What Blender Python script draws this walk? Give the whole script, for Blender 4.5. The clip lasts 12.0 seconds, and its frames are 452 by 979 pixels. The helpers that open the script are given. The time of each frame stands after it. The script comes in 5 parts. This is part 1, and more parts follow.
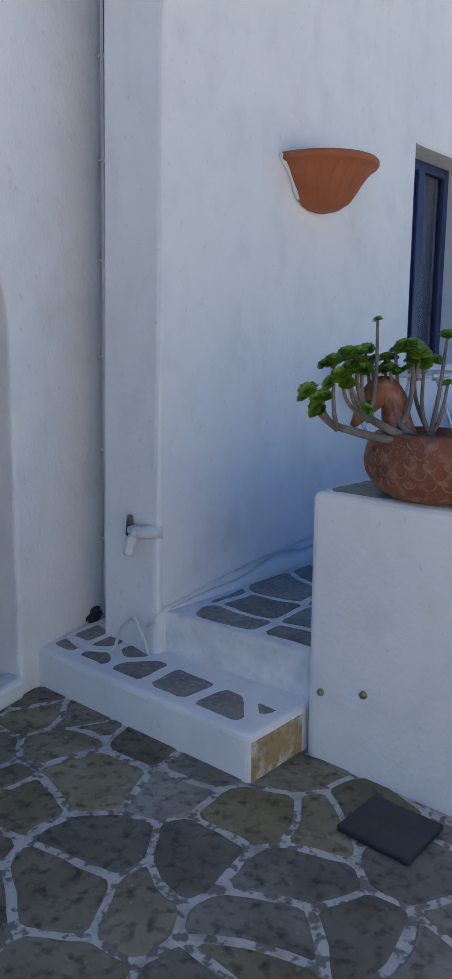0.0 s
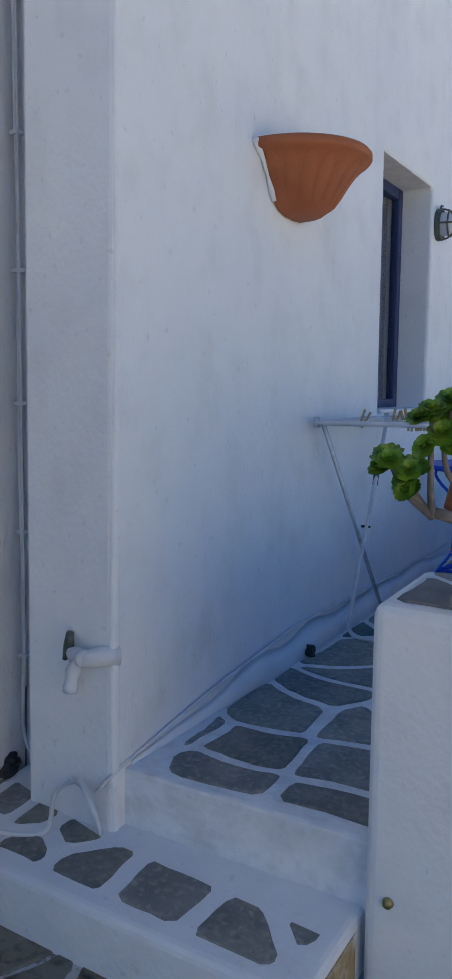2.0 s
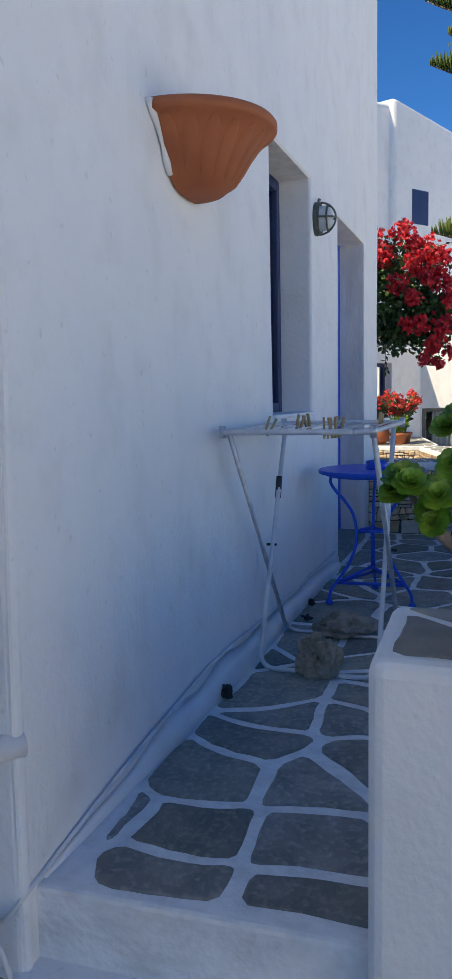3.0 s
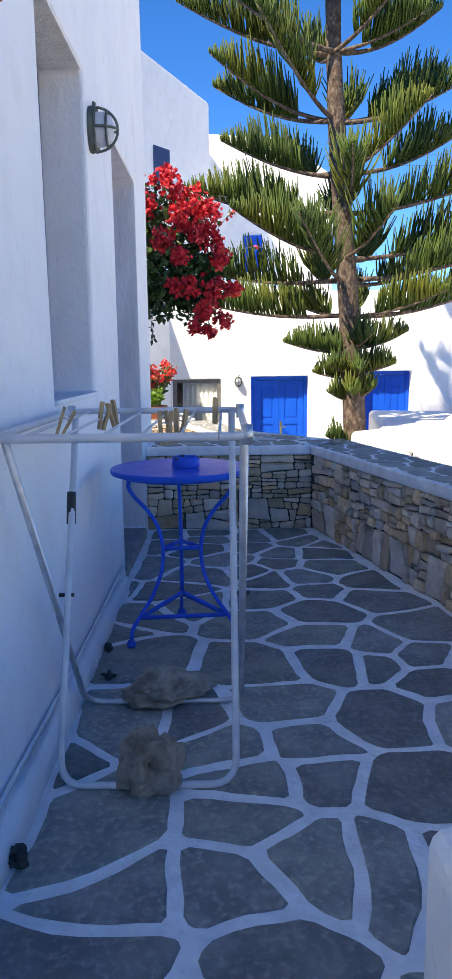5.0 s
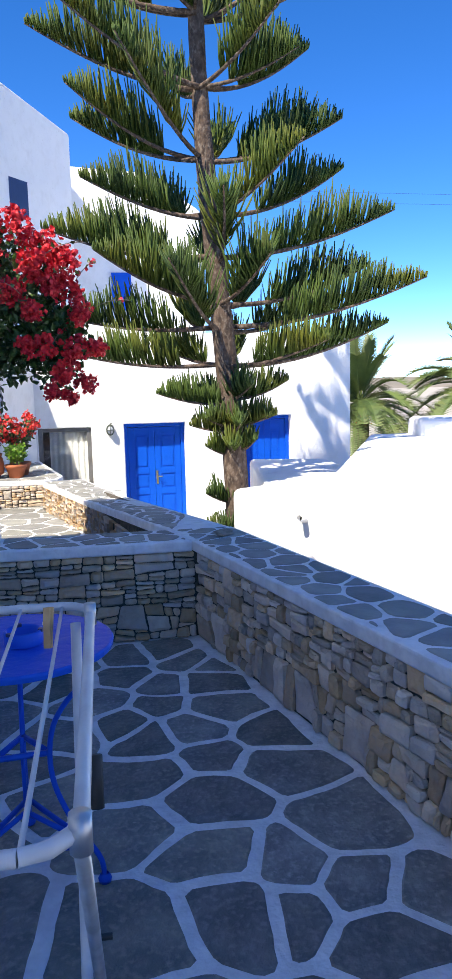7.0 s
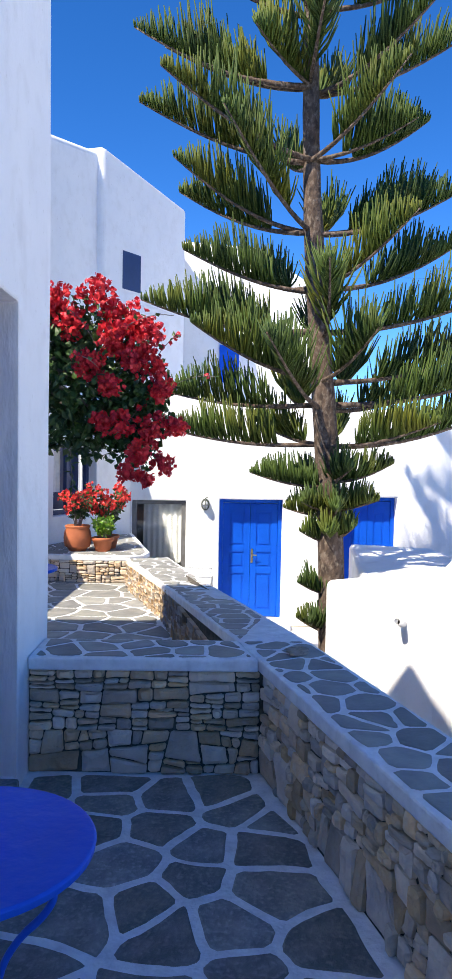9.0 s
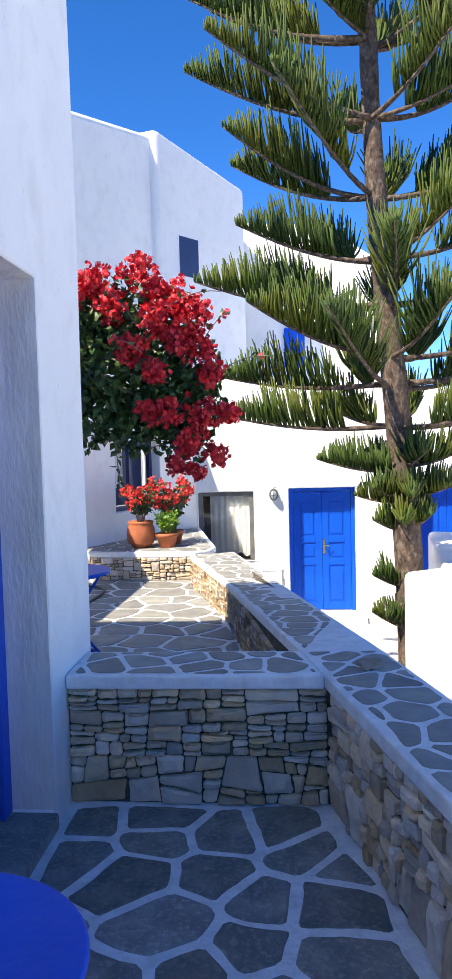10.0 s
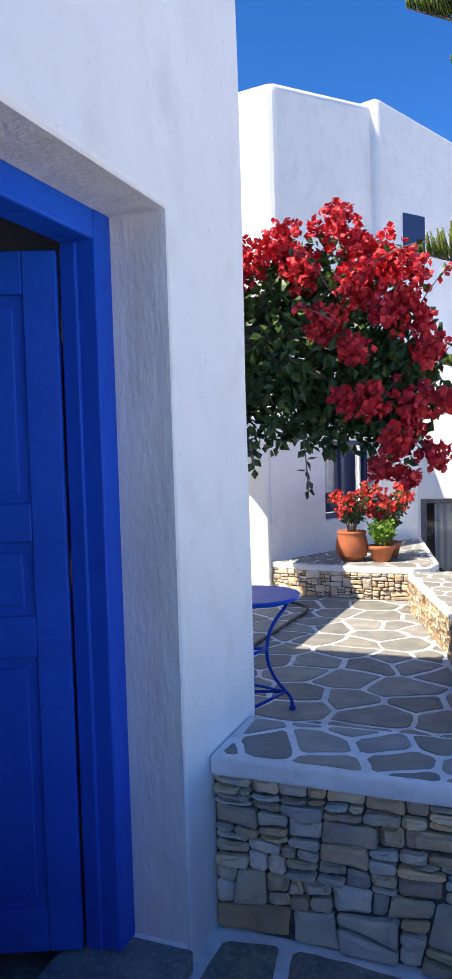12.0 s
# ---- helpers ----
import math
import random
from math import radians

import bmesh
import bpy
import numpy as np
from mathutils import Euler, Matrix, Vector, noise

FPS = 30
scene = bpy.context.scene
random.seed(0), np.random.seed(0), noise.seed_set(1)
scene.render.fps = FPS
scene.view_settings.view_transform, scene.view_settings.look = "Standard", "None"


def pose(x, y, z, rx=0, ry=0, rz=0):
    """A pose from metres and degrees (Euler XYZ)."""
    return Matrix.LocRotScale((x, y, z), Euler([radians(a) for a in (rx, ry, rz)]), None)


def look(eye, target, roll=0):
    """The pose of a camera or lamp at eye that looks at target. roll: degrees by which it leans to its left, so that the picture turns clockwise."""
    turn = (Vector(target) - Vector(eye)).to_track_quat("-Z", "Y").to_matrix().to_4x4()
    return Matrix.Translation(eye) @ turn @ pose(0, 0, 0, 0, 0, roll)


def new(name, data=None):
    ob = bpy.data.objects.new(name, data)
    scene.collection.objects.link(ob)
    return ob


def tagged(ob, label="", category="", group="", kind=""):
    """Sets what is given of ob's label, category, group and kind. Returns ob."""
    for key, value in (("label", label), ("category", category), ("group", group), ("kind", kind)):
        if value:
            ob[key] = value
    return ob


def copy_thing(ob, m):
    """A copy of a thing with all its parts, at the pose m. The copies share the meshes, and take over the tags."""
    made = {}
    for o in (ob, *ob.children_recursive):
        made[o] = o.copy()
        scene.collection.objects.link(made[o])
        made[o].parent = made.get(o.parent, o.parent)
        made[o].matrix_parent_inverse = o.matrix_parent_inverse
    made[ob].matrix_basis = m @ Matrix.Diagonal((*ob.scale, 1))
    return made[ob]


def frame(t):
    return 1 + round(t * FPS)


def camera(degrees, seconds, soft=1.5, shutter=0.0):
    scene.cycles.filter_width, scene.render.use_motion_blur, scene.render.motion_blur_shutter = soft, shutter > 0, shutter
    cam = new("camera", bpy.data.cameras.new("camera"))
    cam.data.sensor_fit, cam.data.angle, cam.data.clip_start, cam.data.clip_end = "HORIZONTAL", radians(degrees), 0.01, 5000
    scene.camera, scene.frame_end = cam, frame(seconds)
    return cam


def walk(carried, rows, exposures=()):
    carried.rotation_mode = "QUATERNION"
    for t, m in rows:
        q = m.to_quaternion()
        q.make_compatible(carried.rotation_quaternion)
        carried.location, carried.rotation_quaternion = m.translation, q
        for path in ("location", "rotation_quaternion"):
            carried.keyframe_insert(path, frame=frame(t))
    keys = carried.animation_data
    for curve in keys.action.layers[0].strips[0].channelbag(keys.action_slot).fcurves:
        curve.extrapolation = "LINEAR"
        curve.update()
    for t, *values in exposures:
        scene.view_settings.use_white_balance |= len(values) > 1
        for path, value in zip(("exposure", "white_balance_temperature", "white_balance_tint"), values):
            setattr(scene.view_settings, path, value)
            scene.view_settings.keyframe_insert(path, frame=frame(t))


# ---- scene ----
cam = camera(33.4, 12.0)
PATH = [
    (0, (2.201, -2.017, 1.079), (0.889, -0.553, 0.715), 0.3),
    (0.5, (1.979, -1.955, 1.072), (0.74, -0.413, 0.777), -1.6),
    (1, (1.807, -1.86, 1.068), (0.591, -0.29, 0.837), -0.5),
    (1.5, (1.546, -1.643, 1.08), (0.395, -0.039, 0.766), -1.1),
    (2, (1.35, -1.537, 1.084), (0.296, 0.143, 0.828), 0.2),
    (2.5, (1.125, -1.437, 1.098), (0.305, 0.372, 0.861), -1.2),
    (2.7, (1.065, -1.374, 1.082), (0.295, 0.456, 0.839), -1.2),
    (4.3, (0.556, -0.752, 1.148), (0.424, 1.231, 0.921), -2.2),
    (4.5, (0.532, -0.648, 1.134), (0.461, 1.336, 0.889), -1.8),
    (5, (0.531, -0.338, 1.118), (0.529, 1.634, 0.781), -0.7),
    (5.5, (0.551, -0.123, 1.106), (0.733, 1.83, 0.719), -0.2),
    (6, (0.558, 0.124, 1.222), (0.882, 2.051, 0.796), -2.1),
    (6.5, (0.564, 0.297, 1.3), (0.92, 2.247, 1.036), -1.7),
    (6.7, (0.587, 0.386, 1.347), (0.912, 2.337, 1.054), -1.7),
    (8.3, (0.665, 0.847, 1.518), (0.995, 2.819, 1.467), -1.0),
    (8.5, (0.721, 0.911, 1.504), (1.0, 2.891, 1.456), -1.8),
    (8.9, (0.831, 1.064, 1.521), (0.916, 3.06, 1.438), 0.6),
    (9, (0.855, 1.09, 1.524), (0.891, 3.088, 1.433), 1.0),
    (9.5, (0.927, 1.295, 1.502), (0.83, 3.289, 1.387), -0.2),
    (10, (0.951, 1.543, 1.516), (0.789, 3.533, 1.397), -1.5),
    (10.5, (1.018, 1.82, 1.519), (0.612, 3.776, 1.422), -1.1),
    (11, (1.055, 2.027, 1.528), (0.47, 3.938, 1.46), -0.4),
    (11.5, (0.988, 2.244, 1.523), (0.377, 4.149, 1.546), -0.7),
    (12, (0.918, 2.502, 1.495), (0.179, 4.358, 1.398), -1.7),
]
walk(cam, [(t, look(eye, target, roll)) for t, eye, target, roll in PATH],
     [(0, 0.6, 9000, 4), (2.7, 0.55, 8800, 4), (4.5, 1.0, 8300, 7), (6, 1.2, 7800, 9), (6.7, 1.05, 7300, 9), (8.5, 0.88, 7200, 9), (10.5, 1.15, 7700, 9), (12, 1.0, 7800, 9)])

# ---- light ----
SUN_TO = Vector((-0.57, -0.52, 1.0)).normalized()
world = bpy.data.worlds.new("world")
scene.world = world
world.use_nodes = True
sky = world.node_tree.nodes.new("ShaderNodeTexSky")
sky.sky_type = "NISHITA"
sky.sun_disc = False
sky.sun_elevation = math.asin(SUN_TO.z)
sky.sun_rotation = math.atan2(SUN_TO.x, SUN_TO.y)
sky.altitude = 3500
sky.air_density = 0.72
sky.dust_density = 0.0
sky.ozone_density = 3.2
rich = world.node_tree.nodes.new("ShaderNodeHueSaturation")
rich.inputs["Hue"].default_value = 0.509
rich.inputs["Saturation"].default_value = 1.3
rich.inputs["Value"].default_value = 1.3
world.node_tree.links.new(sky.outputs[0], rich.inputs["Color"])
world.node_tree.links.new(rich.outputs[0], world.node_tree.nodes["Background"].inputs[0])
world.node_tree.nodes["Background"].inputs[1].default_value = 0.15
sun = new("sun", bpy.data.lights.new("sun", "SUN"))
sun.data.energy = 4.6
sun.data.angle = radians(0.55)
sun.data.color = (1.0, 0.95, 0.87)
sun.matrix_world = look(SUN_TO * 30, (0, 0, 0))


# ---- materials ----
def material(name, colour, rough=0.8, metal=0.0, second=None, scale=6.0, low=0.4, high=0.65, bump=0.0, bump_scale=60.0,
             vary=0.0, third=None, scale3=1.3, amount3=0.5, spec=0.5, stretch=(1, 1, 1), coords="Object", speck=None):
    """Two- or three-tone noise paint with bump; vary shifts the value by Object Info's Random."""
    m = bpy.data.materials.new(name)
    m.use_nodes = True
    n, l = m.node_tree.nodes, m.node_tree.links
    b = n["Principled BSDF"]
    b.inputs["Roughness"].default_value = rough
    b.inputs["Metallic"].default_value = metal
    b.inputs["Specular IOR Level"].default_value = spec
    geo = n.new("ShaderNodeNewGeometry") if coords == "World" else n.new("ShaderNodeTexCoord")
    place = geo.outputs["Position"] if coords == "World" else geo.outputs["Object"]
    mp = n.new("ShaderNodeMapping")
    mp.inputs["Scale"].default_value = stretch
    l.new(place, mp.inputs[0])
    rgb = n.new("ShaderNodeRGB")
    rgb.outputs[0].default_value = (*colour, 1)
    out = rgb.outputs[0]

    def blend(prev, col, sc, lo, hi, amount, detail=6):
        tex = n.new("ShaderNodeTexNoise")
        tex.inputs["Scale"].default_value = sc
        tex.inputs["Detail"].default_value = detail
        l.new(mp.outputs[0], tex.inputs["Vector"])
        ramp = n.new("ShaderNodeMapRange")
        ramp.inputs["From Min"].default_value, ramp.inputs["From Max"].default_value = lo, hi
        ramp.inputs["To Max"].default_value = amount
        l.new(tex.outputs[0], ramp.inputs[0])
        mix = n.new("ShaderNodeMix")
        mix.data_type = "RGBA"
        l.new(ramp.outputs[0], mix.inputs[0])
        l.new(prev, mix.inputs[6])
        mix.inputs[7].default_value = (*col, 1)
        return mix.outputs[2]

    if second:
        out = blend(out, second, scale, low, high, 1.0)
    if third:
        out = blend(out, third, scale3, 0.5, 0.72, amount3)
    if speck:
        out = blend(out, speck, 34.0, 0.66, 0.74, 0.4, 3)
        out = blend(out, speck, 3.2, 0.60, 0.78, 0.35, 9)
    if vary:
        info = n.new("ShaderNodeObjectInfo")
        mr = n.new("ShaderNodeMapRange")
        mr.inputs["To Min"].default_value, mr.inputs["To Max"].default_value = 1 - vary, 1 + vary
        l.new(info.outputs["Random"], mr.inputs[0])
        hsv = n.new("ShaderNodeHueSaturation")
        l.new(mr.outputs[0], hsv.inputs["Value"])
        mr2 = n.new("ShaderNodeMath")
        mr2.operation = "MULTIPLY"
        mr2.inputs[1].default_value = 7.13
        l.new(info.outputs["Random"], mr2.inputs[0])
        fr = n.new("ShaderNodeMath")
        fr.operation = "FRACT"
        l.new(mr2.outputs[0], fr.inputs[0])
        ms = n.new("ShaderNodeMapRange")
        ms.inputs["To Min"].default_value, ms.inputs["To Max"].default_value = 0.5, 1.5
        l.new(fr.outputs[0], ms.inputs[0])
        l.new(ms.outputs[0], hsv.inputs["Saturation"])
        l.new(out, hsv.inputs["Color"])
        out = hsv.outputs[0]
    l.new(out, b.inputs["Base Color"])
    if bump:
        prev = None
        for sc, st in ((bump_scale, bump), (bump_scale * 0.12, bump * 1.6)):
            tex = n.new("ShaderNodeTexNoise")
            tex.inputs["Scale"].default_value = sc
            tex.inputs["Detail"].default_value = 5
            l.new(mp.outputs[0], tex.inputs["Vector"])
            bp = n.new("ShaderNodeBump")
            bp.inputs["Strength"].default_value = min(1, st)
            bp.inputs["Distance"].default_value = (0.5 if sc == bump_scale else 0.12) / sc
            l.new(tex.outputs[0], bp.inputs["Height"])
            if prev:
                l.new(prev, bp.inputs["Normal"])
            prev = bp.outputs[0]
        l.new(prev, b.inputs["Normal"])
    return m


PLASTER = material("whitewash", (0.84, 0.845, 0.85), 0.9, second=(0.80, 0.81, 0.825), scale=2.2, bump=0.35, bump_scale=60,
                   third=(0.70, 0.70, 0.69), scale3=7.0, amount3=0.4, spec=0.2, coords="World", stretch=(1, 1, 0.8), speck=(0.56, 0.55, 0.53))
ROUGHCAST = material("old_render", (0.78, 0.775, 0.76), 0.95, second=(0.70, 0.69, 0.67), scale=9, bump=0.6, bump_scale=55,
                     third=(0.52, 0.50, 0.47), scale3=14, amount3=0.3, spec=0.15, coords="World", stretch=(1, 1, 0.3))
JOINT = material("whitewashed_joint", (0.82, 0.825, 0.83), 0.9, second=(0.70, 0.705, 0.71), scale=11, bump=0.5, bump_scale=50,
                 third=(0.36, 0.36, 0.36), scale3=24, amount3=0.22, spec=0.2, coords="World")
OLD_JOINT = material("worn_joint", (0.58, 0.57, 0.55), 0.95, second=(0.22, 0.21, 0.19), scale=30, low=0.5, high=0.58, bump=0.6,
                     bump_scale=60, third=(0.12, 0.11, 0.1), scale3=9, amount3=0.6, spec=0.2, coords="World")
SLATE = material("slate", (0.15, 0.158, 0.15), 0.5, second=(0.25, 0.247, 0.22), scale=8, bump=0.85, bump_scale=48, vary=0.28,
                 third=(0.36, 0.34, 0.29), scale3=48, amount3=0.8, coords="World", speck=(0.5, 0.47, 0.4))
BROWN_SLATE = material("weathered_slate", (0.25, 0.235, 0.18), 0.75, second=(0.15, 0.13, 0.09), scale=5, bump=0.5, bump_scale=55,
                       vary=0.35, third=(0.045, 0.036, 0.026), scale3=26, amount3=0.9, coords="World", speck=(0.4, 0.38, 0.32))
CAP_SLATE = material("cap_slate", (0.21, 0.213, 0.20), 0.65, second=(0.29, 0.285, 0.26), scale=7, bump=0.45, bump_scale=55, vary=0.25,
                     third=(0.3, 0.29, 0.25), scale3=18, amount3=0.4, coords="World")
FIELDSTONE = material("fieldstone", (0.66, 0.52, 0.39), 0.9, second=(0.52, 0.405, 0.30), scale=7, bump=0.9, bump_scale=34, vary=0.32,
                      third=(0.54, 0.50, 0.43), scale3=18, amount3=0.7, spec=0.2, coords="World")
# Core colour kept dark to stand in for shade in the stone gaps.
SHADED_CORE = material("shaded_wall_core", (0.13, 0.115, 0.095), 0.95, second=(0.07, 0.06, 0.05), scale=20, bump=0.8, bump_scale=60, spec=0.1, coords="World")
ROCK = material("rock", (0.36, 0.30, 0.235), 0.9, second=(0.17, 0.135, 0.10), scale=16, bump=0.9, bump_scale=40, third=(0.48, 0.45, 0.4), scale3=9, amount3=0.6, spec=0.2)
BLUE = material("blue_paint", (0.0, 0.095, 0.6), 0.36, second=(0.0, 0.08, 0.53), scale=3, bump=0.2, bump_scale=30, spec=0.14)
NAVY = material("navy_paint", (0.016, 0.035, 0.12), 0.4, second=(0.012, 0.028, 0.10), scale=4, bump=0.1, bump_scale=30)
TERRACOTTA = material("terracotta", (0.42, 0.125, 0.05), 0.72, second=(0.36, 0.10, 0.04), scale=8, bump=0.2, bump_scale=60)
OLD_TERRACOTTA = material("old_terracotta", (0.27, 0.095, 0.05), 0.8, second=(0.20, 0.065, 0.038), scale=10, bump=0.3, bump_scale=60,
                          third=(0.42, 0.30, 0.24), scale3=30, amount3=0.5)
WORN_CLAY = material("worn_clay", (0.40, 0.19, 0.12), 0.85, second=(0.28, 0.11, 0.065), scale=25, bump=0.2, bump_scale=60)
BARK = material("bark", (0.13, 0.092, 0.07), 0.95, second=(0.06, 0.044, 0.036), scale=16, bump=1.0, bump_scale=38, third=(0.30, 0.25, 0.2), scale3=30,
                amount3=0.6, stretch=(1, 1, 0.6), spec=0.15)
NEEDLE = material("pine_green", (0.058, 0.096, 0.016), 0.6, second=(0.022, 0.045, 0.012), scale=2.2, third=(0.17, 0.17, 0.014), scale3=1.1, amount3=0.8, spec=0.25)
LEAF = material("leaf_green", (0.034, 0.085, 0.017), 0.5, second=(0.018, 0.05, 0.012), scale=6, third=(0.13, 0.22, 0.03), scale3=8, amount3=0.6)
SUCCULENT = material("succulent_green", (0.15, 0.30, 0.03), 0.4, second=(0.08, 0.19, 0.02), scale=18, third=(0.42, 0.5, 0.05), scale3=25, amount3=0.5)
STEM = material("stem", (0.20, 0.17, 0.15), 0.85, second=(0.12, 0.10, 0.09), scale=20, bump=0.6, bump_scale=60)
BLOOM = material("bloom_red", (0.62, 0.012, 0.025), 0.6, second=(0.42, 0.006, 0.022), scale=7, third=(0.75, 0.05, 0.05), scale3=11, amount3=0.7)
CORAL = material("bloom_coral", (0.75, 0.05, 0.035), 0.6, second=(0.6, 0.03, 0.04), scale=12)
ENAMEL = material("white_enamel", (0.62, 0.64, 0.66), 0.35, second=(0.5, 0.52, 0.55), scale=12, bump=0.1)
ALU = material("aluminium", (0.55, 0.57, 0.6), 0.38, metal=0.75, second=(0.42, 0.44, 0.47), scale=20)
BRONZE = material("weathered_bronze", (0.10, 0.12, 0.10), 0.6, metal=0.4, second=(0.16, 0.18, 0.15), scale=30, bump=0.3)
BRASS = material("old_brass", (0.45, 0.36, 0.16), 0.4, metal=0.9, second=(0.3, 0.25, 0.14), scale=25)
PEG = material("peg_wood", (0.48, 0.33, 0.17), 0.7, second=(0.36, 0.24, 0.12), scale=30)
PVC = material("painted_pipe", (0.72, 0.73, 0.74), 0.6, second=(0.6, 0.61, 0.62), scale=9, bump=0.2)
GREY_WOOD = material("grey_frame", (0.16, 0.16, 0.16), 0.7, second=(0.11, 0.11, 0.11), scale=9, bump=0.3)
CURTAIN = material("curtain", (0.72, 0.71, 0.69), 0.95, second=(0.62, 0.61, 0.6), scale=14, bump=0.2)
STAIN = material("rust_stain", (0.72, 0.70, 0.64), 0.95, second=(0.42, 0.31, 0.17), scale=9, low=0.42, high=0.56, bump=0.7, bump_scale=60, third=(0.2, 0.15, 0.09), scale3=45, amount3=0.7, coords="World")
# For dark parts, and for painted shade inside pipe mouths and the hole.
DARK = material("dark_parts_and_shade", (0.02, 0.02, 0.022), 0.6, second=(0.035, 0.033, 0.03), scale=25, bump=0.3)
PLATE = material("black_plate", (0.018, 0.022, 0.03), 0.45, second=(0.03, 0.035, 0.045), scale=12, bump=0.15)
# Dark grey for the unseen walls that keep the room dark.
ROOM = material("room_dark_grey", (0.25, 0.25, 0.26), 0.9, second=(0.2, 0.2, 0.21), scale=3)
EARTH = material("dry_ground", (0.48, 0.44, 0.38), 0.95, second=(0.38, 0.35, 0.3), scale=0.8, bump=0.4, bump_scale=12, third=(0.2, 0.17, 0.12), scale3=3, amount3=0.5, coords="World")
CONCRETE = material("court_paving", (0.62, 0.61, 0.59), 0.9, second=(0.52, 0.51, 0.49), scale=2, bump=0.3, bump_scale=30, coords="World")
HILL = material("far_hill", (0.27, 0.23, 0.18), 1.0, second=(0.2, 0.18, 0.14), scale=0.02, bump=0.0, coords="World")
PALM = material("palm_green", (0.12, 0.17, 0.045), 0.55, second=(0.06, 0.10, 0.03), scale=2, third=(0.2, 0.2, 0.06), scale3=1.5, amount3=0.6)
DATES = material("dates_orange", (0.6, 0.2, 0.02), 0.7, second=(0.5, 0.14, 0.02), scale=9)
RUBBER = material("cable_black", (0.012, 0.016, 0.03), 0.5, second=(0.02, 0.025, 0.04), scale=9)

GLASS = bpy.data.materials.new("window_glass")
GLASS.use_nodes = True
GLASS.node_tree.nodes["Principled BSDF"].inputs["Transmission Weight"].default_value = 1.0
GLASS.node_tree.nodes["Principled BSDF"].inputs["Roughness"].default_value = 0.03
GLASS.node_tree.nodes["Principled BSDF"].inputs["Base Color"].default_value = (0.9, 0.94, 0.95, 1)


# ---- mesh helpers ----
def solid(name, verts, faces, mat, parent=None, smooth=False, bevel=0.0, segs=2):
    me = bpy.data.meshes.new(name)
    me.from_pydata([tuple(v) for v in verts], [], [tuple(f) for f in faces])
    me.materials.append(mat)
    bm = bmesh.new()
    bm.from_mesh(me)
    bmesh.ops.recalc_face_normals(bm, faces=bm.faces)
    bm.to_mesh(me)
    bm.free()
    if smooth:
        me.polygons.foreach_set("use_smooth", [True] * len(me.polygons))
    ob = new(name, me)
    if parent:
        ob.parent = parent
    if bevel:
        md = ob.modifiers.new("bevel", "BEVEL")
        md.width, md.segments, md.limit_method = bevel, segs, "ANGLE"
    return ob


def thing(name, m=None):
    ob = new(name)
    ob.empty_display_size = 0.05
    if m:
        ob.matrix_basis = m
    return ob


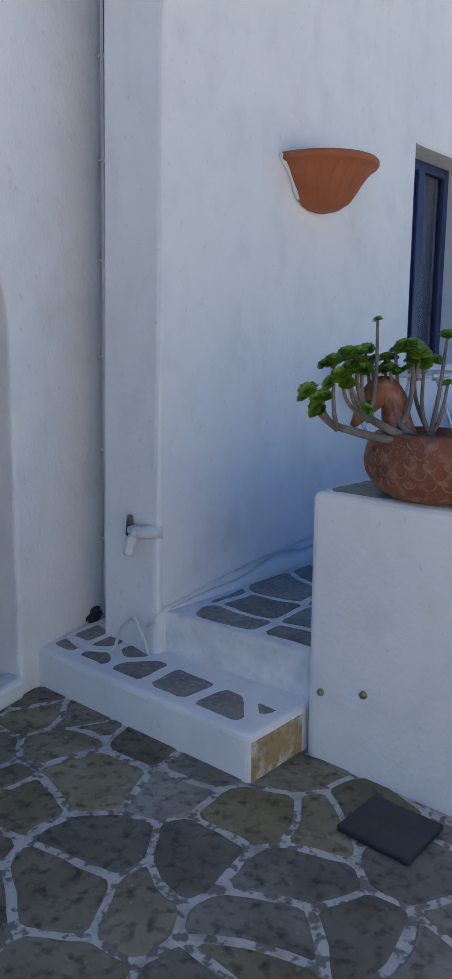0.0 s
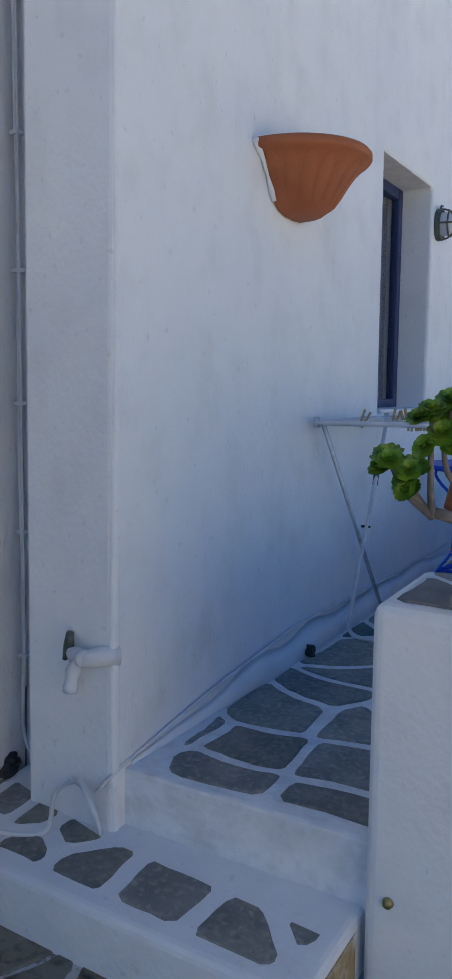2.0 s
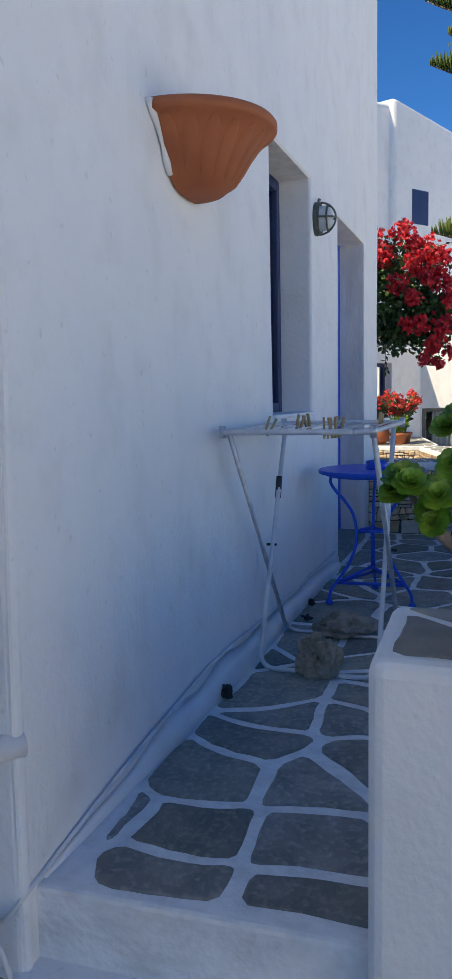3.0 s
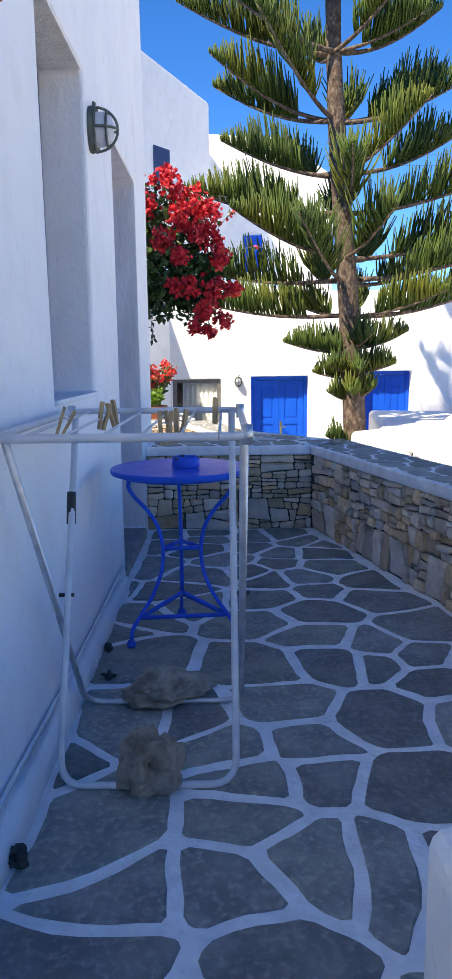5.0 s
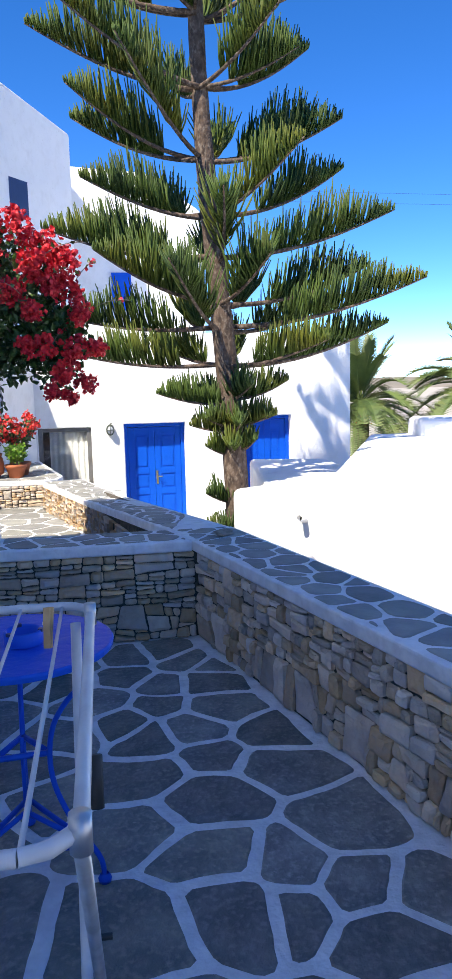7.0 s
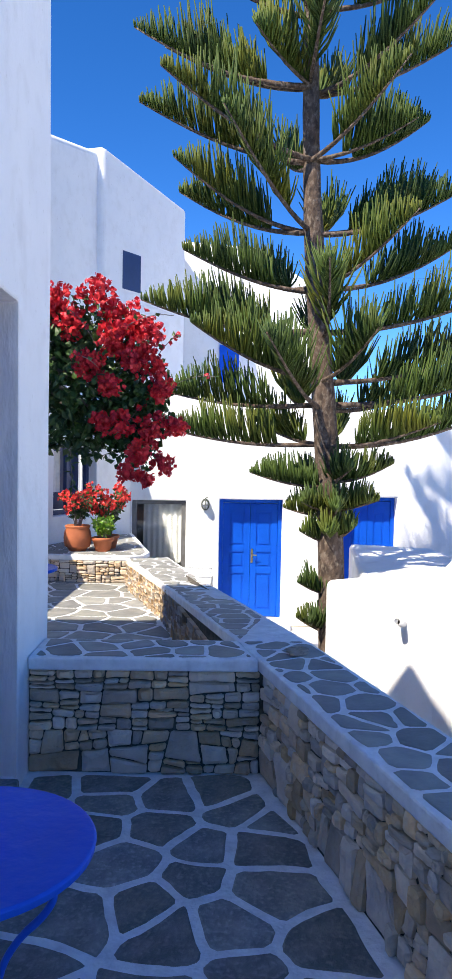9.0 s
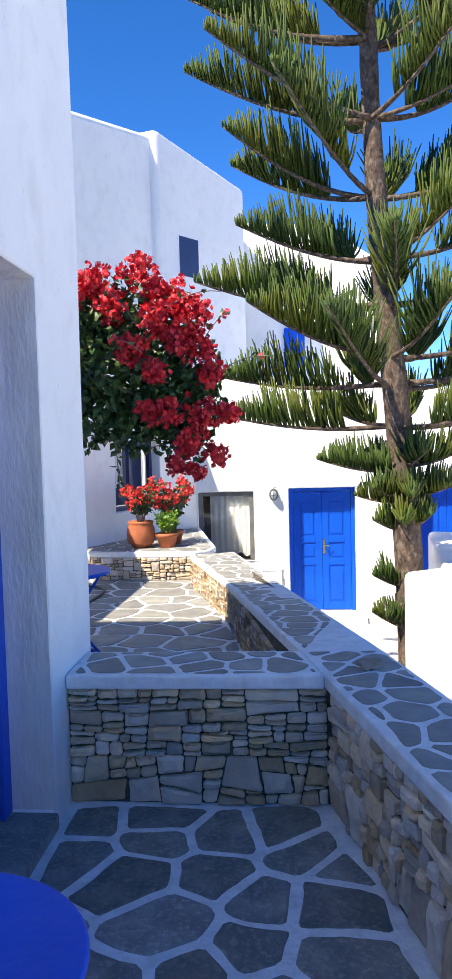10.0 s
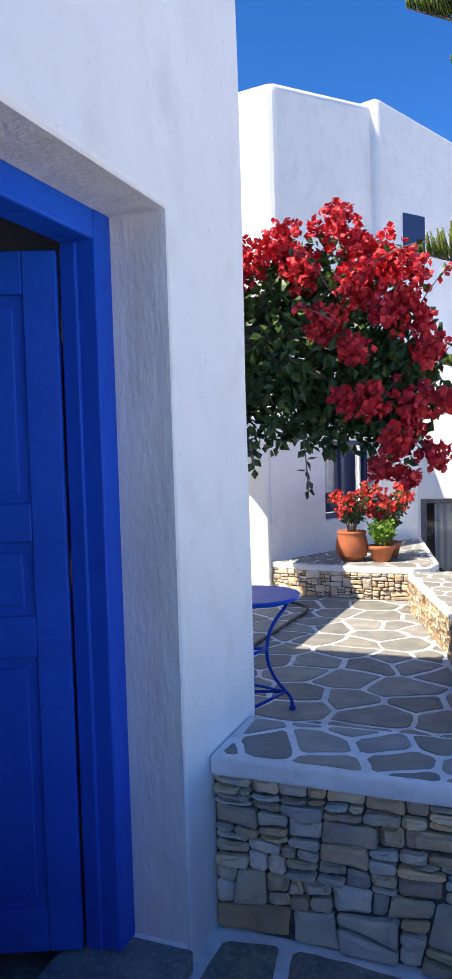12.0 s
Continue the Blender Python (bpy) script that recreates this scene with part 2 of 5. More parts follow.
class Geo:
    """Gathers verts and faces of several shapes into one mesh."""

    def __init__(self):
        self.v, self.f = [], []

    def add(self, verts, faces):
        k = len(self.v)
        self.v += [tuple(p) for p in verts]
        self.f += [tuple(i + k for i in f) for f in faces]
        return self

    def box(self, lo, hi, m=None):
        x0, y0, z0 = lo
        x1, y1, z1 = hi
        vs = [Vector(p) for p in ((x0, y0, z0), (x1, y0, z0), (x1, y1, z0), (x0, y1, z0), (x0, y0, z1), (x1, y0, z1), (x1, y1, z1), (x0, y1, z1))]
        if m:
            vs = [m @ p for p in vs]
        return self.add(vs, [(3, 2, 1, 0), (4, 5, 6, 7), (0, 1, 5, 4), (1, 2, 6, 5), (2, 3, 7, 6), (3, 0, 4, 7)])

    def tube(self, pts, r, sides=8, cap=True, flat=1.0):
        pts = [Vector(p) for p in pts]
        n = len(pts)
        rs = r if isinstance(r, (list, tuple)) else [r] * n
        up = Vector((0, 0, 1))
        d0 = (pts[1] - pts[0]).normalized()
        if abs(d0.dot(up)) > 0.95:
            up = Vector((1, 0, 0))
        side = d0.cross(up).normalized()
        vs = []
        for i, p in enumerate(pts):
            d = (pts[min(i + 1, n - 1)] - pts[max(i - 1, 0)]).normalized()
            side = (side - d * side.dot(d)).normalized()
            b = d.cross(side)
            for k in range(sides):
                a = 2 * math.pi * k / sides
                vs.append(p + (side * math.cos(a) + b * (math.sin(a) * flat)) * rs[i])
        fs = [(i * sides + k, i * sides + (k + 1) % sides, (i + 1) * sides + (k + 1) % sides, (i + 1) * sides + k) for i in range(n - 1) for k in range(sides)]
        if cap:
            fs += [tuple(reversed(range(sides))), tuple((n - 1) * sides + k for k in range(sides))]
        return self.add(vs, fs)

    def lathe(self, profile, sides=32, m=None, sweep=2 * math.pi, start=0.0):
        closed = abs(sweep - 2 * math.pi) < 1e-6
        cols = sides if closed else sides + 1
        vs = []
        for r, z in profile:
            for k in range(cols):
                a = start + sweep * k / sides
                p = Vector((r * math.cos(a), r * math.sin(a), z))
                vs.append(m @ p if m else p)
        fs = [(i * cols + k, i * cols + (k + 1) % cols, (i + 1) * cols + (k + 1) % cols, (i + 1) * cols + k) for i in range(len(profile) - 1) for k in range(sides)]
        return self.add(vs, fs)

    def prism(self, poly, z0, z1, top=None):
        n = len(poly)
        vs = [(x, y, z0) for x, y in poly] + [(x, y, (top[i] if top else z1)) for i, (x, y) in enumerate(poly)]
        fs = [tuple(reversed(range(n))), tuple(range(n, 2 * n))] + [(i, (i + 1) % n, n + (i + 1) % n, n + i) for i in range(n)]
        return self.add(vs, fs)

    def make(self, name, mat, parent=None, smooth=False, bevel=0.0, segs=2):
        return solid(name, self.v, self.f, mat, parent, smooth, bevel, segs)


def arc(a, b, c, n=8):
    """Points on a quadratic curve."""
    a, b, c = Vector(a), Vector(b), Vector(c)
    return [a.lerp(b, t).lerp(b.lerp(c, t), t) for t in (i / n for i in range(n + 1))]


def spline(pts, n=6):
    """Catmull-Rom through the points."""
    p = [Vector(q) for q in pts]
    p = [p[0] * 2 - p[1]] + p + [p[-1] * 2 - p[-2]]
    out = []
    for i in range(1, len(p) - 2):
        for k in range(n):
            t = k / n
            out.append(0.5 * (2 * p[i] + (p[i + 1] - p[i - 1]) * t + (2 * p[i - 1] - 5 * p[i] + 4 * p[i + 1] - p[i + 2]) * t * t
                              + (3 * p[i] - p[i - 1] - 3 * p[i + 1] + p[i + 2]) * t ** 3))
    return out + [p[-2]]


def structure(ob, label, category):
    return tagged(ob, label, category, kind="structure")


def clip_half(poly, a, n):
    """The part of a convex polygon where (p - a) . n <= 0."""
    out = []
    for i, p in enumerate(poly):
        q = poly[(i + 1) % len(poly)]
        dp, dq = (p - a).dot(n), (q - a).dot(n)
        if dp <= 0:
            out.append(p)
        if dp * dq < 0:
            out.append(p.lerp(q, dp / (dp - dq)))
    return out


def cells(seeds, region, gap, metric=(1, 1), rnd=random, soft_r=0.018, bend=0.0):
    """Irregular stones: one clipped cell a seed, pulled apart by gap, with softened corners."""
    s = [Vector((a * metric[0], b * metric[1])) for a, b in seeds]
    base = [Vector((a * metric[0], b * metric[1])) for a, b in region]
    out = []
    for i, p in enumerate(s):
        poly = base
        for j, q in enumerate(s):
            if i != j and (q - p).length < 3.0:
                d = (q - p).normalized()
                g = gap * rnd.uniform(0.75, 1.3) * math.hypot(d.x * metric[0], d.y * metric[1])
                poly = clip_half(poly, (p + q) / 2 - d * g, d)
                if len(poly) < 3:
                    break
        if len(poly) < 3:
            continue
        poly = [Vector((v.x / metric[0], v.y / metric[1])) for v in poly]
        area = abs(sum(a.x * b.y - a.y * b.x for a, b in zip(poly, poly[1:] + poly[:1]))) / 2
        if area < 0.0008:
            continue
        soft = []
        for a, b in zip(poly, poly[1:] + poly[:1]):
            ln = (b - a).length
            if ln < 0.004:
                continue
            c = min(0.32, soft_r * rnd.uniform(0.5, 1.5) / ln)
            nrm = Vector((b.y - a.y, a.x - b.x)) / ln
            k = max(1, min(6, int(ln / 0.05)))
            for i2 in range(k + 1):
                q = a.lerp(b, c + (1 - 2 * c) * i2 / k)
                soft.append(q + nrm * (rnd.uniform(-0.004, 0.003) if 0 < i2 < k else 0.0))
        soft = [v + bend * Vector((noise.noise(Vector((v.x * 2.6, v.y * 2.6, 4.0))), noise.noise(Vector((v.x * 2.6, v.y * 2.6, 11.0))))) for v in soft]
        if len(soft) >= 4:
            out.append(soft)
    return out


def piece(name, poly, m, mat, parent, high=0.006, deep=0.02, edge=0.006, rough=0.0, rnd=random):
    """One stone: outline in the plane of m, its face `high` proud of it."""
    n = len(poly)
    c = sum(poly, Vector((0, 0))) / n
    tilt = (rnd.uniform(-rough, rough), rnd.uniform(-rough, rough))

    def ring(shrink, h):
        r = []
        for p in poly:
            d = c - p
            q = p + d.normalized() * min(shrink, d.length * 0.45)
            r.append(m @ Vector((q.x, q.y, h + (q - c).x * tilt[0] + (q - c).y * tilt[1])))
        return r

    vs = ring(0, -deep) + ring(0, high - edge * 0.6) + ring(edge, high)
    fs = [(k * n + i, k * n + (i + 1) % n, (k + 1) * n + (i + 1) % n, (k + 1) * n + i) for k in range(2) for i in range(n)]
    if rough:
        vs += ring(min(0.03, 0.2 * math.sqrt(n) * 0.1), high + rnd.uniform(0.003, 0.012))
        fs += [(2 * n + i, 2 * n + (i + 1) % n, 3 * n + (i + 1) % n, 3 * n + i) for i in range(n)]
        fs.append(tuple(range(3 * n, 4 * n)))
    else:
        fs.append(tuple(range(2 * n, 3 * n)))
    return solid(name, vs, fs, mat, parent)


def rubble(poly, rnd, small, large, slant, gap, aspect=2.0):
    """Splits a wall's face into angular stacked stones by slanting cuts."""
    xs, ys = [p.x for p in poly], [p.y for p in poly]
    w, h = max(xs) - min(xs), max(ys) - min(ys)
    area = abs(sum(a.x * b.y - a.y * b.x for a, b in zip(poly, poly[1:] + poly[:1]))) / 2
    if area < large and (area < small or rnd.random() < 0.32) and w < 5.0 * h:
        return [poly]
    if area < small * 0.45:
        return [poly]
    t = rnd.uniform(0.27, 0.73)
    tilt = radians(rnd.uniform(-slant, slant))
    if w > aspect * h * rnd.uniform(0.75, 1.3):
        a, d = Vector((min(xs) + w * t, min(ys) + h / 2)), Vector((math.cos(tilt), math.sin(tilt)))
    else:
        a, d = Vector((min(xs) + w / 2, min(ys) + h * t)), Vector((math.sin(tilt * 0.6), math.cos(tilt * 0.6)))
    out = []
    for part in (clip_half(poly, a - d * gap, d), clip_half(poly, a + d * gap, -d)):
        if len(part) >= 3:
            out += rubble(part, rnd, small, large, slant, gap, aspect)
    return out


def chipped(poly, rnd, r=0.008):
    """Knocks the corners off a stone's outline and makes its sides uneven."""
    out = []
    for a, b in zip(poly, poly[1:] + poly[:1]):
        ln = (b - a).length
        if ln < 0.006:
            continue
        nrm = Vector((b.y - a.y, a.x - b.x)) / ln
        c = min(0.33, r * rnd.uniform(0.5, 1.5) / ln)
        out.append(a.lerp(b, c))
        if ln > 0.07:
            out.append(a.lerp(b, rnd.uniform(0.3, 0.7)) - nrm * rnd.uniform(-0.002, 0.005))
        out.append(a.lerp(b, 1 - c))
    return out


def scatter(region, step, rnd, jitter=0.42, aspect=1.0):
    """Jittered seeds over the bounds of a region."""
    xs, ys = [p[0] for p in region], [p[1] for p in region]
    out, row, y = [], 0, min(ys)
    while y < max(ys) + step:
        x = min(xs) + (row % 2) * step * aspect / 2
        while x < max(xs) + step * aspect:
            out.append((x + rnd.uniform(-jitter, jitter) * step * aspect, y + rnd.uniform(-jitter, jitter) * step))
            x += step * aspect * rnd.uniform(0.8, 1.25)
        y += step * rnd.uniform(0.85, 1.15)
        row += 1
    return out


FLAT = Matrix.Identity(4)


def upright(a, b):
    """The plane of a wall's face from a to b: x along it, y up, z out of it (to the right of the way)."""
    d = Vector((b[0] - a[0], b[1] - a[1], 0))
    ex = d.normalized()
    ez = Vector((ex.y, -ex.x, 0))
    m = Matrix.Identity(4)
    for i in range(3):
        m[i][0], m[i][1], m[i][2] = ex[i], (0, 0, 1)[i], ez[i]
    m[0][3], m[1][3] = a[0], a[1]
    return m, d.length


# ---- plan ----
COURT, STEP, LOW = -0.346, -0.175, -1.12
ROOF = 4.12


def par_in(y, off=0.0):
    """The inner line of the terrace's parapet."""
    return 1.10 + 0.245 * (4.63 - y) + off


def faced_wall(name, m, length, height, holes, thick, mat, label, step=0.12, wobble=0.006):
    """A plastered wall with thickness and openings, its face slightly uneven. m: x along, y up, z out."""
    xs, ys = {0.0, length}, {0.0, height}
    for a, b, c, d in holes:
        xs |= {a, b}
        ys |= {c, d}

    def fill(vals):
        vals = sorted(vals)
        out = []
        for a, b in zip(vals, vals[1:]):
            k = max(1, round((b - a) / step))
            out += [a + (b - a) * i / k for i in range(k)]
        return out + [vals[-1]]

    xs, ys = fill(xs), fill(ys)
    vs, fs, nx = [], [], len(xs)
    for z in (0, -thick):
        for y in ys:
            for x in xs:
                wv = noise.noise(Vector((x * 1.1, y * 1.1, 3.7))) * wobble + noise.noise(Vector((x * 4, y * 4, 9.1))) * wobble * 0.3
                vs.append(m @ Vector((x, y, z + (wv if z == 0 else 0))))
    off = nx * len(ys)

    def void(i, j):
        if i < 0 or j < 0 or i >= nx - 1 or j >= len(ys) - 1:
            return True
        x, y = (xs[i] + xs[i + 1]) / 2, (ys[j] + ys[j + 1]) / 2
        return any(a < x < b and c < y < d for a, b, c, d in holes)

    for j in range(len(ys) - 1):
        for i in range(nx - 1):
            if void(i, j):
                continue
            a, b, c, d = j * nx + i, j * nx + i + 1, (j + 1) * nx + i + 1, (j + 1) * nx + i
            fs += [(a, b, c, d), (d + off, c + off, b + off, a + off)]
            for (di, dj, p, q) in ((0, -1, a, b), (1, 0, b, c), (0, 1, c, d), (-1, 0, d, a)):
                if void(i + di, j + dj):
                    fs.append((p, p + off, q + off, q))
    ob = solid(name, vs, fs, mat, bevel=0.018, segs=3)
    ob.modifiers["bevel"].angle_limit = radians(60)
    return structure(ob, label, "wall")


# ---- ground and floors ----
g = Geo()
g.add([(-600, -600, LOW), (600, -600, LOW), (600, 600, LOW), (-600, 600, LOW)], [(0, 1, 2, 3)])
structure(g.make("ground", EARTH), "dry pale island ground running to the horizon", "ground")
floor_lane = structure(Geo().prism([(1.2, 4), (5.2, 2.0), (5.2, 12.6), (-0.3, 12.6), (0.3, 9)], LOW - 0.05, LOW + 0.01).make("floor_lane", CONCRETE),
                       "pale paving of the sunken lane below the terrace", "paving")
floor_court = structure(Geo().prism([(-2.2, -6), (5, -6), (5, 0.2), (0.6, 0.1), (-2.2, 0.1)], LOW, COURT).make("floor_court", OLD_JOINT),
                        "lower courtyard floor of brown slate with worn white joints", "floor")
terrace_poly = [(-0.02, 0.06), (0.74, 0.10), (par_in(0.25, 0.06), 0.25), (par_in(4.7, 0.06), 4.7), (-0.02, 4.7)]
floor_terrace = structure(Geo().prism(terrace_poly, LOW, 0).make("floor_terrace", JOINT, bevel=0.012),
                          "terrace floor of dark slate with whitewashed joints", "floor")
terrace2_poly = [(-1.8, 4.9), (1.0, 4.9), (0.42, 8.0), (-0.02, 9.6), (0.0, 10.6), (-1.8, 10.6)]
floor_terrace_far = structure(Geo().prism(terrace2_poly, LOW, -0.004).make("floor_terrace_far", JOINT),
                              "second terrace floor of slate with whitewashed joints", "floor")
step_low = structure(Geo().prism([(-0.53, 0.22), (-0.45, -0.29), (0.735, -0.255), (0.735, 0.12), (0.0, 0.1)], COURT - 0.1, STEP).make("step_low", PLASTER, bevel=0.022, segs=3),
                     "whitewashed low step with slate insets", "step")
structure(Geo().prism([(0.732, -0.245), (0.7385, -0.245), (0.7385, 0.03), (0.732, 0.03)], COURT, STEP - 0.025).make("step_end_stain", STAIN), "rust-stained bare end of the low step", "step")

# ---- house wall with the window and the door ----
WIN = (2.02, 2.77, 0.99, 2.22)
DOOR = (3.47, 4.425, 0.06, 2.18)
m_house, l_house = upright((0, 0), (0, 5.04))
base = Matrix.Translation((0, 0, -0.4)) @ m_house
up = 0.4
wall_house = faced_wall("wall_house", base, l_house, ROOF + up, [(WIN[0], WIN[1], WIN[2] + up, WIN[3] + up), (DOOR[0], DOOR[1], DOOR[2] + up, DOOR[3] + up)],
                        0.34, PLASTER, "whitewashed plaster house wall with soft uneven face")
m_tap, l_tap = upright((-0.56, 0.2), (0.0, 0.0))
faced_wall("wall_tap", Matrix.Translation((0, 0, -0.5)) @ m_tap, l_tap, ROOF + 0.5, [], 0.03, PLASTER, "narrow whitewashed return of the house wall")
structure(Geo().prism([(-0.34, 0.25), (-0.02, 0.2), (-0.02, 0.02), (-0.3, 0.12)], -0.5, ROOF).make("wall_corner", PLASTER), "plaster corner block of the house", "wall")

# left wall with an arched passage
m_left = upright((-0.05, -1.55), (-0.56, 0.2))[0]
L = math.hypot(0.51, 1.75)
outline = [(0, COURT - 0.1), (0.16, COURT - 0.1)]
spring, rad, cx = 1.15, 0.52, 0.68
outline += [(cx - rad * math.cos(a), spring + rad * math.sin(a)) for a in (math.pi * k / 20 for k in range(21))]
outline += [(1.20, COURT - 0.1), (L, COURT - 0.1), (L, ROOF), (0, ROOF)]
n = len(outline)
vs = [m_left @ Vector((x, y, 0)) for x, y in outline] + [m_left @ Vector((x, y, -0.45)) for x, y in outline]
wl = solid("wall_left", vs, [tuple(range(n)), tuple(reversed(range(n, 2 * n)))] + [(i, n + i, n + (i + 1) % n, (i + 1) % n) for i in range(n)], PLASTER, bevel=0.02, segs=3)
structure(wl, "whitewashed wall with an arched passage", "wall")
structure(Geo().box((-2.4, -1.8, COURT), (-2.2, 0.3, ROOF)).make("wall_passage", PLASTER), "plain wall at the back of the passage", "wall")
# Unseen block added to keep direct sun off the courtyard floor.
structure(Geo().box((-4.2, -7.5, COURT), (-0.2, -1.6, ROOF)).make("wall_neighbour", PLASTER, bevel=0.05), "unseen white block added to shade the courtyard", "wall")
# Never in view: a sunlit reflector added to brighten the courtyard walls.
structure(Geo().box((5.0, -6.0, COURT), (5.3, -0.6, 3.6)).make("wall_court_east", PLASTER, bevel=0.05), "unseen plain white wall added to bounce sun into the courtyard", "wall")
structure(Geo().prism([(-0.48, -0.37), (-0.36, -0.40), (-0.30, -0.62), (-0.42, -0.66)], COURT, COURT + 0.09).make("kerb_white", PLASTER, bevel=0.02), "low whitewashed sill of the passage", "kerb")

for ob in (bpy.data.objects["wall_house"], bpy.data.objects["wall_tap"], bpy.data.objects["wall_corner"], wl):
    for v in ob.data.vertices:
        if v.co.y > -0.6:
            v.co.y += 0.028 * max(0.0, v.co.z + 0.3) * max(0.0, 1 - abs(v.co.y) / 0.9)

# rest of the house, closed and dark inside
structure(Geo().box((-4.3, 4.74, -0.4), (-0.002, 5.038, ROOF)).make("wall_end", PLASTER, bevel=0.03), "whitewashed end wall of the house", "wall")
structure(Geo().box((-4.3, -1.7, ROOF), (0.004, 5.04, ROOF + 0.2)).make("ceiling", PLASTER, bevel=0.06), "flat whitewashed roof slab of the house", "roof")
# Unseen walls added to shut daylight out; their dark grey deepens the shade.
structure(Geo().box((-4.3, 0.0, -0.4), (-4.1, 4.74, ROOF)).make("wall_back", ROOM), "unseen dark grey back wall added to keep the room dark", "wall")
structure(Geo().box((-4.1, 0.22, -0.4), (-0.56, 0.4, ROOF)).make("wall_room", ROOM), "unseen dark grey side wall added to keep the room dark", "wall")
structure(Geo().box((-4.1, 0.2, -0.3), (-0.3, 4.74, 0.0)).make("floor_room", SLATE), "dark floor inside the house", "floor")

g = Geo()
rows = [(0.09 + 3.36 * i / 40, 0.075 + 0.035 * noise.noise(Vector((i * 0.31, 2.0, 5.0))) + (0.03 if i > 8 else 0.0)) for i in range(41)]
rows = [(y, hgt * min(1.0, (i + 1) / 9, (42 - i) / 9)) for i, (y, hgt) in enumerate(rows)]
vs = [p for y, hgt in rows for p in ((-0.01, y, -0.02), (0.01 + 0.3 * hgt + 0.006 * noise.noise(Vector((y * 3, 0, 1))), y, -0.02), (0.008 + 0.2 * hgt, y, hgt * 0.55), (0.004, y, hgt))]
g.add(vs, [(i * 4 + j, i * 4 + (j + 1) % 4, i * 4 + 4 + (j + 1) % 4, i * 4 + 4 + j) for i in range(40) for j in range(4)] + [(0, 1, 2, 3), (163, 162, 161, 160)])
structure(g.make("baseboard", PLASTER, smooth=True), "rough whitewashed fillet along the foot of the wall", "baseboard")

# ---- window of the house ----
w = thing("window_1")
structure(w, "navy wooden casement window set deep in the wall", "window")
fx = -0.17
g = Geo()
y0, y1, z0, z1 = WIN
for lo, hi in (((fx - 0.05, y0, z0), (fx, y0 + 0.06, z1)), ((fx - 0.05, y1 - 0.06, z0), (fx, y1, z1)), ((fx - 0.05, y0 + 0.06, z0), (fx, y1 - 0.06, z0 + 0.06)),
               ((fx - 0.05, y0 + 0.06, z1 - 0.06), (fx, y1 - 0.06, z1)), ((fx - 0.045, (y0 + y1) / 2 - 0.04, z0 + 0.06), (fx + 0.01, (y0 + y1) / 2 + 0.04, z1 - 0.06))):
    g.box(lo, hi)
g.make("frame", NAVY, w, bevel=0.006)
for a, b in ((y0 + 0.06, (y0 + y1) / 2 - 0.04), ((y0 + y1) / 2 + 0.04, y1 - 0.06)):
    p = Geo().box((fx - 0.03, a, z0 + 0.06), (fx - 0.025, b, z1 - 0.06)).make("pane", GLASS, w)
    p.visible_shadow = False
s = Geo()
for i in range(24):
    ya, yb = y0 + (y1 - y0) * i / 24, y0 + (y1 - y0) * (i + 1) / 24
    xa, xb = fx - 0.09 + 0.012 * math.sin(i * 1.3), fx - 0.09 + 0.012 * math.sin((i + 1) * 1.3)
    s.add([(xa, ya, z0), (xb, yb, z0), (xb, yb, z1), (xa, ya, z1)], [(0, 1, 2, 3)])
s.make("shutter_cloth", NAVY, w)
Geo().box((-0.17, y0 + 0.002, z0 - 0.004), (0.012, y1 - 0.002, z0 + 0.012)).make("sill", PLASTER, w, bevel=0.004)
structure(Geo().box((-0.168, y0 + 0.01, z1 - 0.004), (-0.006, y1 - 0.01, z1 + 0.001)).make("trim_window", ROUGHCAST), "rough bare render under the lintel", "trim")


def panel_leaf(parent, width, height, m, panels, mat=BLUE, thick=0.045):
    """A door leaf: x along its width from the hinge, z up, with sunk and raised panels."""
    g = Geo()
    g.box((0, 0.014, 0), (width, thick - 0.014, height), m)
    st = 0.095
    for face in (0, 1):
        ya, yb = (0, 0.0145) if face == 0 else (thick - 0.0145, thick)
        g.box((0, ya, 0), (st, yb, height), m)
        g.box((width - st, ya, 0), (width, yb, height), m)
        edges = [0] + [h for p in panels for h in p] + [height]
        for a, b in zip(edges[::2], edges[1::2]):
            g.box((st, ya, a), (width - st, yb, b), m)
        for a, b in panels:
            k = 0.03
            yc, yd = (0.004, 0.0145) if face == 0 else (thick - 0.0145, thick - 0.004)
            g.box((st + k, yc, a + k), (width - st - k, yd, b - k), m)
    return g.make("leaf", mat, parent, bevel=0.004)


# ---- blue door of the house, its leaf standing open ----
d = thing("door_1")
structure(d, "glossy blue panelled wooden door standing open inwards", "door")
y0, y1, z0, z1 = DOOR
fx = -0.19
g = Geo()
for lo, hi in (((fx - 0.1, y0, z0), (fx, y0 + 0.075, z1)), ((fx - 0.1, y1 - 0.09, z0), (fx + 0.01, y1, z1)), ((fx - 0.1, y0 + 0.075, z1 - 0.085), (fx + 0.008, y1 - 0.09, z1)),
               ((fx - 0.1, y1 - 0.105, z0), (fx - 0.045, y1 - 0.09, z1 - 0.085))):
    g.box(lo, hi)
g.make("frame", BLUE, d, bevel=0.008, segs=3)
leafm = pose(fx - 0.115, y1 - 0.085, z0 + 0.01, 0, 0, 0) @ pose(0, 0, 0, 0, 0, -90 - 66)
